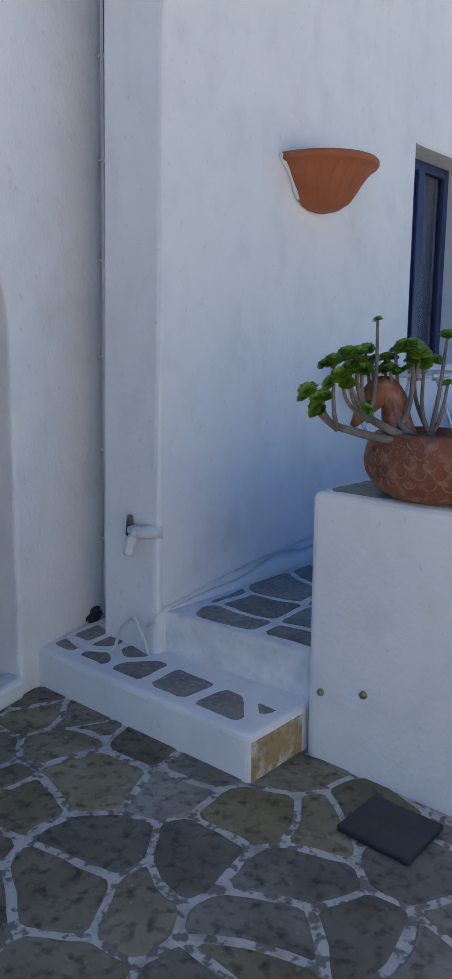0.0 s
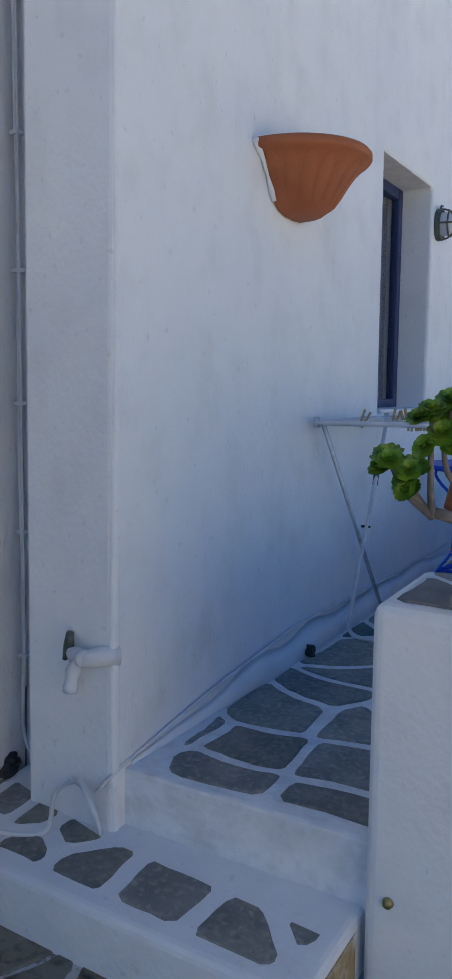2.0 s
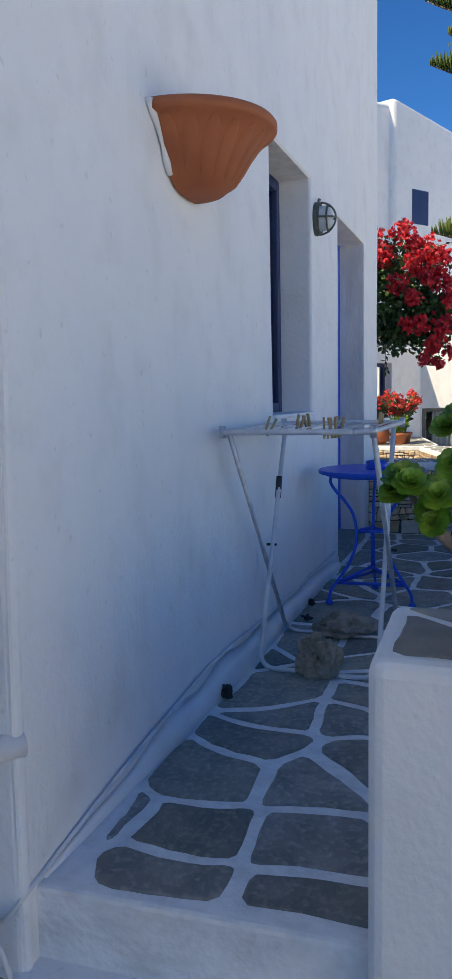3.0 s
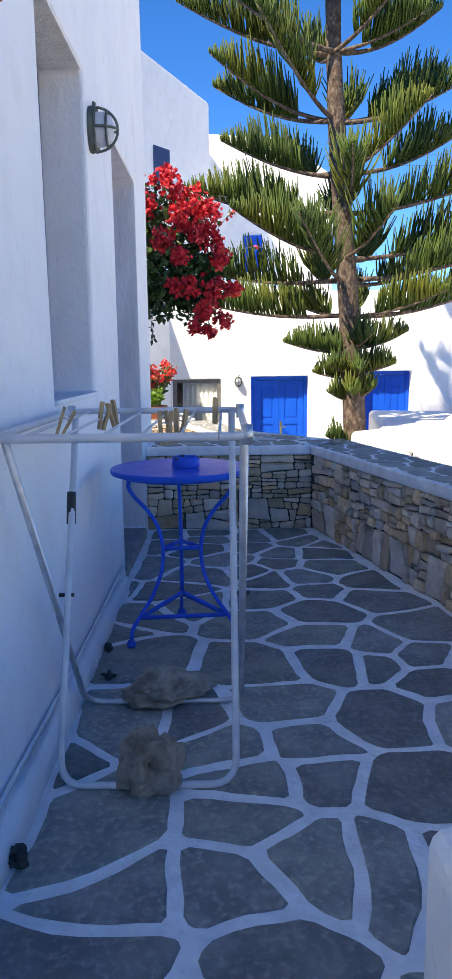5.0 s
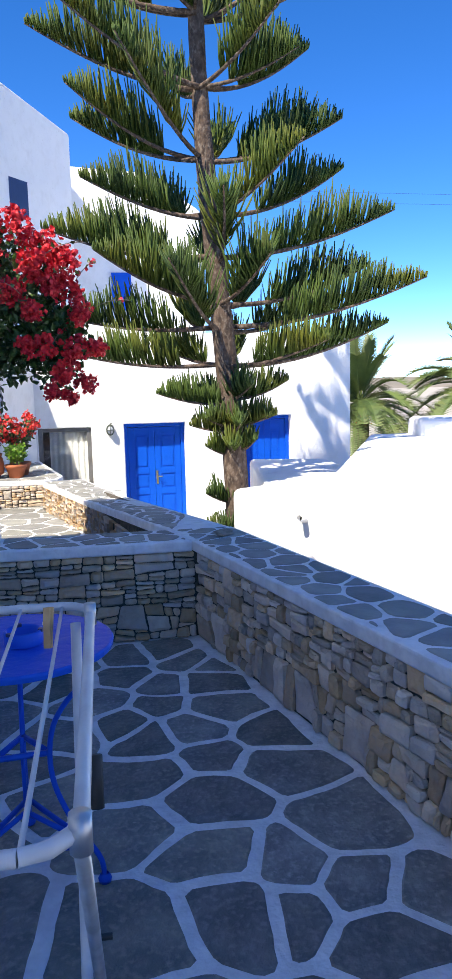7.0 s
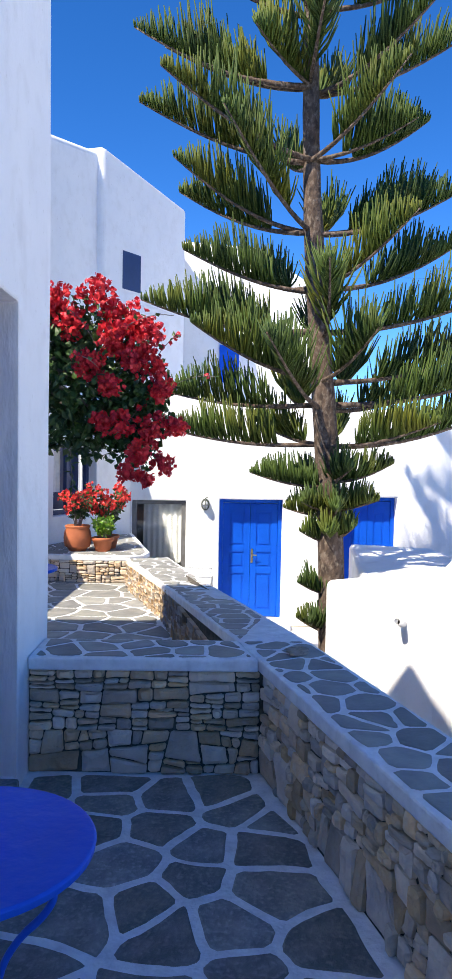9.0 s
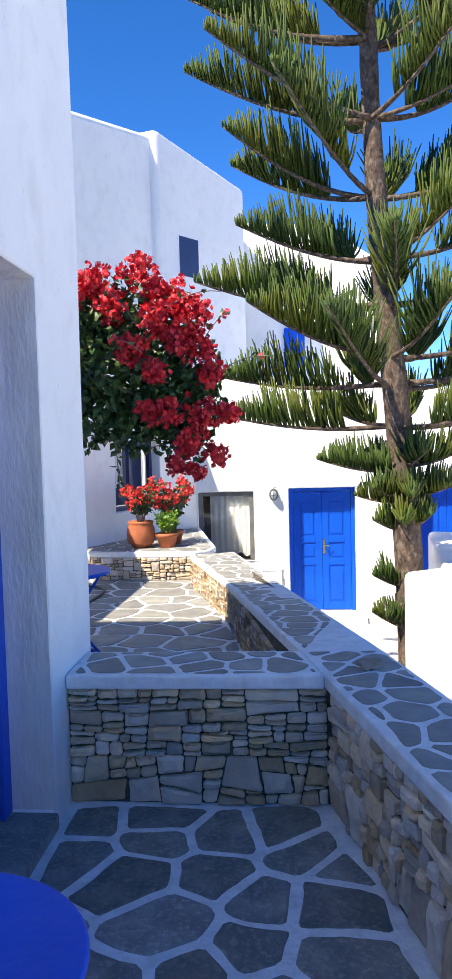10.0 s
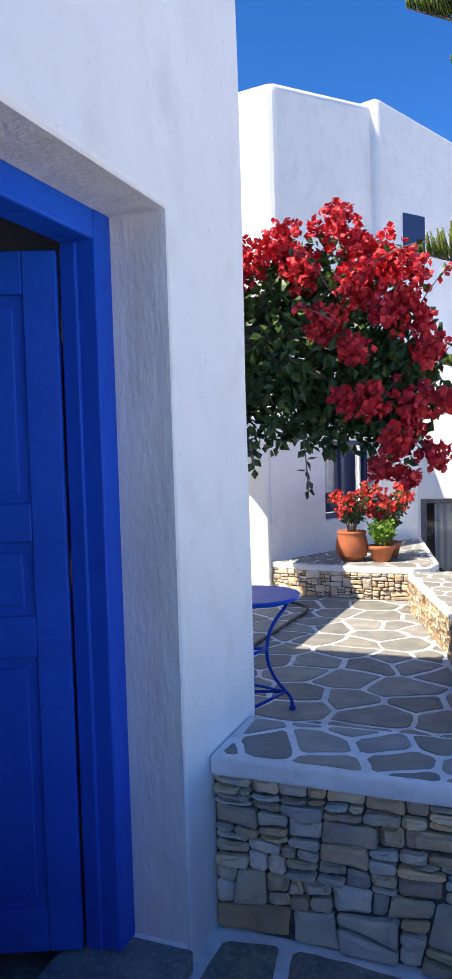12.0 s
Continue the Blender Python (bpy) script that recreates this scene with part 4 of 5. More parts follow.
for q in cells([(-0.36, -0.19), (-0.36, -0.05), (-0.26, -0.04), (-0.16, -0.17), (-0.08, -0.04), (0.04, -0.15), (0.26, -0.13), (0.53, -0.15), (0.66, -0.03)],
               [(-0.45, 0.06), (-0.41, -0.215), (0.62, -0.205), (0.69, -0.05), (0.0, -0.03)], 0.026, (1, 1), rnd):
    piece("slate_inset", q, Matrix.Translation((0, 0, STEP)), SLATE, step_low, 0.003, 0.01, 0.004, 0, rnd)

# ---- terracotta wall pot ----
def wall_pot():
    ob = thing("wall_pot", pose(0.006, 1.065, 1.94) @ Matrix.Diagonal((1.0, 0.96, 0.82, 1)) @ pose(0, 0, -1.94))
    tagged(ob, "half-round terracotta wall pot with leaf relief", "plant pot")
    prof = [(0.0, 1.672), (0.06, 1.675), (0.115, 1.69), (0.15, 1.72), (0.175, 1.76), (0.20, 1.81), (0.235, 1.865), (0.262, 1.895), (0.282, 1.905), (0.29, 1.915), (0.29, 1.935),
            (0.283, 1.945), (0.262, 1.944), (0.25, 1.93), (0.215, 1.86), (0.18, 1.79), (0.0, 1.74)]
    Geo().lathe(prof, 48, None, math.pi, -math.pi / 2).make("bowl", TERRACOTTA, ob, smooth=True)
    g = Geo()
    pr = [(0.118, 1.70), (0.152, 1.725), (0.177, 1.765), (0.203, 1.815), (0.232, 1.862), (0.258, 1.892)]
    for k in range(11):
        a = -math.pi / 2 + math.pi * (k + 0.5) / 11
        rows = []
        for i, (r, z) in enumerate(pr):
            half = (0.3, 0.75, 1.0, 1.0, 0.85, 0.35)[i] * 0.118
            rows.append([(r + 0.001, z, a - half), (r + 0.007, z, a - half * 0.6), (r + 0.004, z, a), (r + 0.007, z, a + half * 0.6), (r + 0.001, z, a + half)])
        vs = [(r * math.cos(t), r * math.sin(t), z) for row in rows for r, z, t in row]
        g.add(vs, [(i * 5 + j, i * 5 + j + 1, (i + 1) * 5 + j + 1, (i + 1) * 5 + j) for i in range(len(pr) - 1) for j in range(4)])
    g.make("leaf_relief", TERRACOTTA, ob, smooth=True)
    g = Geo()
    prw = [(r, z) for r, z in prof[:11]]
    n = len(prw)
    vs = [(0.0, s * r, z) for s in (-1, 1) for r, z in prw]
    g.add(vs, [(i, i + 1, n + i + 1, n + i) for i in range(n - 1)])
    g.make("back", TERRACOTTA, ob)
    g = Geo()
    for s in (-1,):
        pts = [(0.004, s * (r + 0.006), z) for r, z in prof[3:11]]
        g.tube(pts, [0.009 + 0.004 * math.sin(i * 2.1) for i in range(len(pts))], 6)
    g.make("plaster_seam", PLASTER, ob, smooth=True)


wall_pot()


# ---- bulkhead wall lamps ----
def bulkhead(m):
    ob = thing("wall_lamp", m)
    tagged(ob, "oval caged bulkhead lamp of weathered metal", "wall lamp", "bulkhead lamps")
    oval = Matrix.Diagonal((0.72, 1, 1, 1))
    Geo().lathe([(0.0, 0.0), (0.085, 0.0), (0.09, 0.012), (0.082, 0.03), (0.07, 0.032)], 28, oval).make("base", BRONZE, ob, smooth=True)
    Geo().lathe([(0.066, 0.03), (0.066, 0.06), (0.05, 0.088), (0.025, 0.098), (0.0, 0.1)], 24, oval).make("glass_bowl", ENAMEL, ob, smooth=True)
    g = Geo()
    for a in (0, math.pi / 2):
        ca, sa = math.cos(a), math.sin(a)
        g.tube([oval @ Vector((ca * 0.084 * math.cos(t), sa * 0.084 * math.cos(t), 0.025 + 0.09 * math.sin(t))) for t in (math.pi * k / 14 for k in range(15))], 0.0055, 6)
    for r, z in ((0.084, 0.03), (0.07, 0.075)):
        g.tube([oval @ Vector((r * math.cos(t), r * math.sin(t), z)) for t in (2 * math.pi * k / 24 for k in range(25))], 0.0055, 6, False)
    g.tube([(0, 0.085, 0.02), (0.01, 0.105, 0.02), (0.035, 0.108, 0.022)], 0.006, 6)
    g.make("cage", BRONZE, ob, smooth=True)
    return ob


lamp = bulkhead(pose(0.0, 2.86, 2.03) @ pose(0, 0, 0, 90, 0, 90))
copy_thing(lamp, pose(0.75, FY - 0.002, 0.76, 90, 0, 0) @ pose(0, 0, 0, 0, 0, 0))


# ---- drying rack ----
def drying_rack():
    ob = thing("drying_rack")
    tagged(ob, "folding white metal clothes drying rack on paving", "drying rack", "drying racks")
    x0, x1, ya, yb, z = 0.045, 0.575, 1.20, 2.06, 0.965
    r = 0.06
    loop = []
    for cx, cy, a0 in ((x1 - r, ya + r, -90), (x1 - r, yb - r, 0), (x0 + r, yb - r, 90), (x0 + r, ya + r, 180)):
        loop += [(cx + r * math.cos(radians(a0 + t)), cy + r * math.sin(radians(a0 + t)), z) for t in (0, 30, 60, 90)]
    Geo().tube(loop + loop[:1], 0.0095, 8, False).make("top_frame", ENAMEL, ob, smooth=True)
    g = Geo()
    for k in range(6):
        x = x0 + (x1 - x0) * (k + 0.7) / 6.4
        Geo().tube([(x, ya, z), (x, yb, z)], 0.0035, 6).make("wire", ENAMEL, ob, smooth=True)
    for nm, yt, yf, inset, mat in (("leg_grey", ya + 0.06, 2.0, 0.0, ALU), ("leg_white", yb - 0.12, 1.50, 0.022, ENAMEL)):
        a, b = x0 + inset + 0.012, x1 - inset - 0.005
        path = [(a, yt, z)] + arc((a, yf + (yt - yf) * 0.07, 0.075), (a, yf, 0.011), (a + 0.07, yf, 0.011), 5) + arc((b - 0.07, yf, 0.011), (b, yf, 0.011), (b, yf + (yt - yf) * 0.07, 0.075), 5) + [(b, yt, z)]
        Geo().tube(path, 0.010, 8).make(nm, mat, ob, smooth=True)
    g = Geo()
    for x in (x0 + 0.02, x1 - 0.012):
        for zz in (0.70, 0.47):
            t = (z - zz) / z
            y = (yb - 0.12) + (1.50 - yb + 0.12) * t
            Geo().tube([(x + 0.012, y + 0.015, zz + 0.045), (x + 0.012, y - 0.012, zz - 0.045)] if zz > 0.6 else [(x - 0.012, y, zz), (x + 0.03, y, zz)], 0.0135 if zz > 0.6 else 0.006, 8).make("joint", DARK, ob, smooth=True)
    for x, y in ((x0, ya), (x1, ya), (x0 + 0.012, yb - 0.1), (x1, yb - 0.1)):
        Geo().tube([(x, y + 0.03, z - 0.02), (x, y + 0.03, z + 0.022)], 0.0125, 10).make("corner_clip", ALU, ob, smooth=True)
    return ob


rack = drying_rack()
copy_thing(rack, pose(0.3, 10.1, LOW + 0.012))


def clothes_peg():
    ob = thing("clothes_peg")
    tagged(ob, "wooden clothes peg clipped on the rack", "clothes peg", "pegs on the rack")
    for s in (-1, 1):
        g = Geo()
        prof = [(-0.045, 0.002), (-0.02, 0.004), (0.0, 0.007), (0.03, 0.009)]
        vs = []
        for zz, off in prof:
            vs += [(s * off, -0.006, zz), (s * (off + 0.008), -0.006, zz), (s * (off + 0.008), 0.006, zz), (s * off, 0.006, zz)]
        g.add(vs, [(i * 4 + j, i * 4 + (j + 1) % 4, i * 4 + 4 + (j + 1) % 4, i * 4 + 4 + j) for i in range(3) for j in range(4)] + [(3, 2, 1, 0), (12, 13, 14, 15)])
        g.make("jaw", PEG, ob)
    Geo().tube([(-0.012, 0.007, 0.0), (0, 0.008, 0.004), (0.012, 0.007, 0.0)], 0.002, 5).make("spring", ALU, ob)
    return ob


pg = clothes_peg()
pegs = [(0.14, 1.5, 24, 10), (0.20, 1.72, 15, 40), (0.21, 1.80, -18, 60), (0.395, 1.34, 4, 15), (0.41, 1.37, -6, -10), (0.425, 1.41, 8, 30), (0.50, 1.9, 14, 80)]
pg.matrix_basis = pose(pegs[0][0], pegs[0][1], 0.98, 0, pegs[0][2], pegs[0][3])
for x, y, a, b in pegs[1:]:
    copy_thing(pg, pose(x, y, 0.98, 0, a, b))


# ---- blue cafe tables ----
def cafe_table():
    ob = thing("cafe_table")
    tagged(ob, "blue painted round metal cafe table with curved legs", "table", "blue cafe tables")
    z = 0.695
    Geo().lathe([(0.0, z - 0.004), (0.262, z - 0.004), (0.268, z - 0.018), (0.274, z - 0.018), (0.277, z - 0.002), (0.272, z + 0.003), (0.0, z + 0.003)], 56).make("top", BLUE, ob, smooth=False, bevel=0.002)
    for k in range(3):
        a = radians(-145 + 120 * k)
        ca, sa = math.cos(a), math.sin(a)
        prof = [(0.225, z - 0.02), (0.232, 0.64), (0.205, 0.595), (0.15, 0.535), (0.105, 0.46), (0.088, 0.37), (0.098, 0.28), (0.14, 0.19), (0.195, 0.12), (0.235, 0.065), (0.243, 0.0)]
        pts = spline([(r * ca, r * sa, h) for r, h in prof], 4)
        Geo().tube(pts, 0.0115, 8, flat=0.7).make("leg", BLUE, ob, smooth=True)
        Geo().lathe([(0.0, 0), (0.018, 0), (0.02, 0.012), (0.012, 0.026)], 12, pose(0.243 * ca, 0.243 * sa, 0)).make("foot", BLUE, ob, smooth=True)
    g = Geo()
    for h, r in ((0.375, 0.088), (0.11, 0.2)):
        pts = [Vector((r * math.cos(radians(-145 + 120 * k)), r * math.sin(radians(-145 + 120 * k)), h)) for k in range(4)]
        for p, q in zip(pts, pts[1:]):
            Geo().tube([p, q], 0.009, 6).make("brace", BLUE, ob, smooth=True)
        if h < 0.2:
            for p in pts[:3]:
                Geo().tube([p, Vector((0, 0, h + 0.07))], 0.008, 6).make("brace", BLUE, ob, smooth=True)
    Geo().tube([(0, 0, 0.18), (0, 0, 0.41)], 0.007, 6).make("spindle", BLUE, ob, smooth=True)
    g.tube([(0.23 * math.cos(t), 0.23 * math.sin(t), z - 0.024) for t in (2 * math.pi * k / 32 for k in range(33))], 0.009, 6, False)
    g.make("rim_ring", BLUE, ob, smooth=True)
    return ob


tb = cafe_table()
tb.matrix_basis = pose(0.345, 2.64, 0.006)
copy_thing(tb, pose(-0.52, 6.45, 0.002, 0, 0, 70))
at = thing("ashtray", pose(0.37, 2.62, 0.704))
tagged(at, "small blue glazed ashtray on the blue table", "ashtray")
Geo().lathe([(0.0, 0), (0.052, 0), (0.055, 0.006), (0.055, 0.038), (0.05, 0.043), (0.045, 0.04), (0.043, 0.012), (0.0, 0.01)], 28).make("dish", BLUE, at, smooth=True)
g = Geo()
for k in range(3):
    Geo().box((-0.008, 0.044, 0.036), (0.008, 0.057, 0.0445), pose(0, 0, 0, 0, 0, 120 * k + 20)).make("rest", NAVY, at)


# ---- loose rocks ----
def rock(name, m, size, seed, label, twist=0.35, hollow=False):
    bm = bmesh.new()
    bmesh.ops.create_icosphere(bm, subdivisions=4, radius=1)
    for v in bm.verts:
        p = v.co.copy()
        f = 1 + twist * noise.noise(p * 1.3 + Vector((seed, 0, 0))) + 0.22 * noise.noise(p * 3.1 + Vector((0, seed, 0))) + 0.09 * noise.noise(p * 8 + Vector((0, 0, seed)))
        if hollow:
            r = 1 - min(1, ((p.x - 0.12) ** 2 / 0.07 + (p.z - 0.25) ** 2 / 0.3))
            if p.y < 0 and r > 0:
                f -= 0.95 * r
            f += 0.34 * abs(noise.noise(Vector((p.x * 4.5, p.y * 4.5, p.z * 1.2 + seed)))) - 0.1
        q = p * f
        v.co = Vector((q.x * size[0], q.y * size[1], max(q.z, -0.72) * size[2]))
    lo = min(v.co.z for v in bm.verts)
    for v in bm.verts:
        v.co.z -= lo
    me = bpy.data.meshes.new(name)
    bm.to_mesh(me)
    bm.free()
    me.materials.append(ROCK)
    ob = new(name, me)
    ob.matrix_basis = m
    return tagged(ob, label, "rock")


rock("rock_hollow", pose(0.315, 1.50, 0.003, 0, 0, 8), (0.078, 0.065, 0.092), 4.2, "jagged hollow grey-brown rock holding the rack", 0.5, True)
rock("rock_flat", pose(0.32, 2.03, 0.012, 0, 0, 22), (0.135, 0.085, 0.055), 8.6, "flat grey stone holding the rack")
rock("rock_on_wall", pose(par_in(4.7, 0.2), 4.72, CAPZ + 0.004, 0, 0, 60), (0.07, 0.05, 0.016), 2.2, "flat pale pebble on the slate coping")
for k, (x, y) in enumerate(((0.05, 1.19), (0.10, 2.2), (0.06, 2.47))):
    r2 = rock("dry_leaf", pose(x, y, 0.004, 0, 0, 50 * k), (0.022, 0.016, 0.016 if k else 0.028), 1.7 + k, "small dark dry leaf litter by the wall", 0.9)
    r2.data.materials[0] = DARK

# ---- tap, conduit, hose, plate ----
tp = thing("water_tap", pose(-0.06, 0.036, 0.345, 0, 0, -32) @ Matrix.Diagonal((1.35, 1.35, 1.35, 1)))
tagged(tp, "old brass garden tap caked with whitewash", "tap")
Geo().tube([(0.03, 0.03, 0.0), (0.03, -0.03, 0.0), (0.028, -0.05, 0.0)], [0.024, 0.02, 0.017], 10).make("body", PVC, tp, smooth=True)
Geo().tube(spline([(0.04, -0.045, 0.004), (0.01, -0.05, 0.0), (-0.018, -0.052, -0.002), (-0.04, -0.055, -0.004)], 3), [0.016, 0.019, 0.014, 0.017, 0.02, 0.014, 0.013, 0.015, 0.012, 0.008], 10).make("barrel", PVC, tp, smooth=True)
Geo().tube(arc((0.02, -0.05, -0.005), (0.022, -0.07, -0.025), (0.022, -0.072, -0.068), 7), [0.014, 0.013, 0.016, 0.018, 0.014, 0.013, 0.016, 0.015], 10).make("spout", PVC, tp, smooth=True)
# Dark disc in place of the shade in the tap's mouth.
Geo().lathe([(0.0, 0.0), (0.011, 0.0)], 12, pose(0.022, -0.072, -0.0685)).make("bore", DARK, tp)
g = Geo().tube([(-0.03, -0.055, 0.0), (-0.032, -0.056, 0.042)], 0.008, 8)
g.tube([(-0.03, -0.056, 0.04), (-0.045, -0.06, 0.01), (-0.058, -0.062, -0.025)], [0.009, 0.008, 0.006], 8)
g.make("handle", BRONZE, tp, smooth=True)
cable = thing("conduit")
tagged(cable, "thin painted conduit running down the wall corner", "conduit")
cx, cy = -0.535, 0.182
lean = lambda z: 0.022 * (z + 0.3)
pts = [(cx + 0.01 + 0.004 * math.sin(z * 5), cy - 0.022 + lean(z), z) for z in np.arange(4.0, 0.0, -0.25)]
pts += arc((cx, cy - 0.012, 0.0), (cx, cy - 0.02, -0.14), (cx + 0.16, cy - 0.075, -0.13), 6)
pts += arc((cx + 0.2, cy - 0.08, -0.125), (-0.1, 0.035, -0.14), (-0.012, -0.012, -0.02), 6)
pts += spline([(0.006, 0.04, 0.012), (0.016, 0.5, 0.085), (0.014, 0.9, 0.12), (0.012, 1.2, 0.14), (0.012, 1.7, 0.125), (0.012, 2.4, 0.115), (0.012, 3.3, 0.115)], 5)
Geo().tube(pts, 0.0065, 6).make("pipe", PVC, cable, smooth=True)
Geo().tube([(cx + 0.022, cy - 0.026 + lean(z), z) for z in np.arange(4.0, -0.1, -0.3)], 0.004, 6).make("wire", PVC, cable, smooth=True)
g = Geo()
for z in np.arange(0.2, 3.9, 0.42):
    Geo().box((cx - 0.005, cy - 0.034 + lean(z), z), (cx + 0.03, cy - 0.008 + lean(z), z + 0.012)).make("clip", PVC, cable)
hose = thing("hose")
tagged(hose, "thin white hose coiled on the low step", "hose")
pts = spline([(-0.012, -0.03, -0.155), (-0.03, -0.06, -0.05), (-0.10, -0.03, -0.03), (-0.22, 0.0, -0.12), (-0.16, -0.10, -0.168), (-0.26, -0.17, -0.168), (-0.38, -0.15, -0.168), (-0.44, -0.12, -0.166)], 6)
Geo().tube(pts, 0.007, 8).make("tube", PVC, hose, smooth=True)
Geo().tube(spline([(-0.012, -0.03, -0.165), (-0.02, -0.05, -0.08), (-0.09, -0.02, -0.05), (-0.3, 0.06, -0.08)], 6), 0.006, 8).make("lead", PVC, hose, smooth=True)
# Solid lump coloured near-black to stand for the hole's shade.
hole = rock("pipe_hole", pose(-0.525, 0.085, STEP + 0.002, 0, 0, 10), (0.035, 0.05, 0.03), 3.3, "dark lump standing for the shade in a broken pipe hole", 0.8)
hole.data.materials[0] = DARK
dpn = thing("floor_plate", pose(1.21, -0.165, COURT + 0.006))
tagged(dpn, "black square cover plate on the slate floor", "cover plate")
Geo().box((-0.12, -0.11, 0), (0.12, 0.11, 0.022)).make("plate", PLATE, dpn, bevel=0.006)


# ---- swan planter with a branching succulent ----
def rosette(g, m, size, rnd):
    for ring, (count, tilt, ln) in enumerate(((11, 2, 1.0), (11, 22, 0.9), (9, 42, 0.75), (7, 60, 0.55), (4, 78, 0.38))):
        for k in range(count):
            a = 360 * (k + 0.5 * ring) / count + rnd.uniform(-8, 8)
            mm = m @ pose(0, 0, 0, 0, 0, a) @ pose(0, 0, 0, 0, -tilt + rnd.uniform(-6, 6), 0)
            s = size * ln
            vs = [mm @ Vector(p) for p in ((0.05 * s, -0.06 * s, 0), (0.05 * s, 0.06 * s, 0), (0.65 * s, 0.30 * s, 0.05 * s), (0.9 * s, 0.25 * s, 0.08 * s), (1.0 * s, 0, 0.11 * s),
                                           (0.9 * s, -0.25 * s, 0.08 * s), (0.65 * s, -0.30 * s, 0.05 * s), (0.6 * s, 0, 0.0))]
            g.add(vs, [(0, 1, 7), (1, 2, 7), (2, 3, 7), (3, 4, 7), (4, 5, 7), (5, 6, 7), (6, 0, 7)])


def swan_planter():
    ob = thing("swan_planter", pose(1.125, 0.155, 0.62))
    tagged(ob, "terracotta swan-shaped planter with a leggy green succulent", "planter")
    g = Geo()
    prof = [(0.0, 0.0), (0.12, 0.0), (0.17, 0.03), (0.20, 0.08), (0.206, 0.12), (0.198, 0.165), (0.172, 0.205), (0.15, 0.215), (0.14, 0.18), (0.0, 0.17)]
    g.lathe(prof, 40, Matrix.Diagonal((1.12, 0.82, 1, 1)))
    g.make("body", OLD_TERRACOTTA, ob, smooth=True)
    bird = ((-0.05, 0.14, 0.056), (-0.085, 0.235, 0.047), (-0.098, 0.305, 0.042), (-0.132, 0.343, 0.042), (-0.165, 0.316, 0.041), (-0.195, 0.272, 0.027), (-0.226, 0.226, 0.01))
    line = spline([(0.74 * a - 0.035, 0.66 * a - 0.005, b) for a, b, c in bird], 5)
    girth = [v.x for v in spline([(c, 0, 0) for a, b, c in bird], 5)]
    Geo().tube(line, girth, 14).make("neck", OLD_TERRACOTTA, ob, smooth=True)
    g = Geo()
    for row in range(5):
        for k in range(10):
            a = radians(18) - math.pi * (k + 0.5 * (row % 2)) / 12
            r, z = ((0.205, 0.075), (0.209, 0.105), (0.209, 0.135), (0.204, 0.165), (0.19, 0.192))[row]
            mm = pose(1.12 * r * math.cos(a), 0.82 * r * math.sin(a), z)
            pts = [mm @ Vector((0.02 * math.cos(t) * -math.sin(a), 0.02 * math.cos(t) * math.cos(a), -0.02 * math.sin(t))) for t in (math.pi * i / 6 for i in range(7))]
            g.tube(pts, 0.0022, 5)
    g.make("feather_relief", WORN_CLAY, ob, smooth=True)
    rnd = random.Random(9)
    st, gr = Geo(), Geo()
    # across, up and size of each rosette
    heads = ((-0.40, 0.34, 0.036), (-0.36, 0.32, 0.034), (-0.38, 0.295, 0.03), (-0.33, 0.43, 0.033), (-0.29, 0.45, 0.034), (-0.255, 0.452, 0.034), (-0.22, 0.462, 0.034), (-0.31, 0.385, 0.036),
             (-0.28, 0.405, 0.036), (-0.24, 0.42, 0.036), (-0.2, 0.425, 0.034), (-0.155, 0.435, 0.03), (-0.15, 0.40, 0.032), (-0.225, 0.285, 0.022), (-0.21, 0.305, 0.02), (-0.195, 0.55, 0.018),
             (-0.13, 0.46, 0.024), (-0.09, 0.475, 0.034), (-0.06, 0.47, 0.036), (-0.085, 0.43, 0.034), (-0.045, 0.435, 0.038), (-0.07, 0.45, 0.034), (0.015, 0.505, 0.028), (0.03, 0.36, 0.024),
             (0.10, 0.44, 0.036), (0.14, 0.47, 0.034), (0.18, 0.43, 0.036), (0.22, 0.46, 0.036), (0.26, 0.40, 0.034), (0.30, 0.42, 0.036), (0.33, 0.36, 0.034), (0.16, 0.39, 0.03), (0.25, 0.34, 0.03))
    forks = {}
    for s0, z, size in heads:
        back = rnd.uniform(-0.06, 0.06)
        x, y = 0.74 * s0 - 0.66 * back, 0.66 * s0 + 0.74 * back
        limb = round(s0 / 0.13)
        if limb not in forks:
            fs = limb * 0.13 * 0.74
            fork = Vector((0.74 * fs, 0.66 * fs - 0.03, 0.225 + rnd.uniform(-0.015, 0.035)))
            root = Vector((0.05 + 0.12 * fs, -0.03 + 0.1 * fs, 0.17))
            forks[limb] = fork
            pts = spline([root, root.lerp(fork, 0.5) + Vector((rnd.uniform(-0.02, 0.02), -0.02, 0.0)), fork], 5)
            st.tube(pts, [0.0155 - 0.004 * i / (len(pts) - 1) for i in range(len(pts))], 8)
        fork = forks[limb]
        tip = Vector((x, y, z))
        mid = Vector((*fork.xy.lerp(tip.xy, 0.68), fork.z + 0.4 * (tip.z - fork.z))) + Vector((rnd.uniform(-0.015, 0.015), rnd.uniform(-0.015, 0.015), rnd.uniform(-0.02, 0.02)))
        pts = spline([fork - Vector((0, 0, 0.01)), mid, tip], 5)
        st.tube(pts, [0.0085 - 0.004 * i / (len(pts) - 1) for i in range(len(pts))], 7)
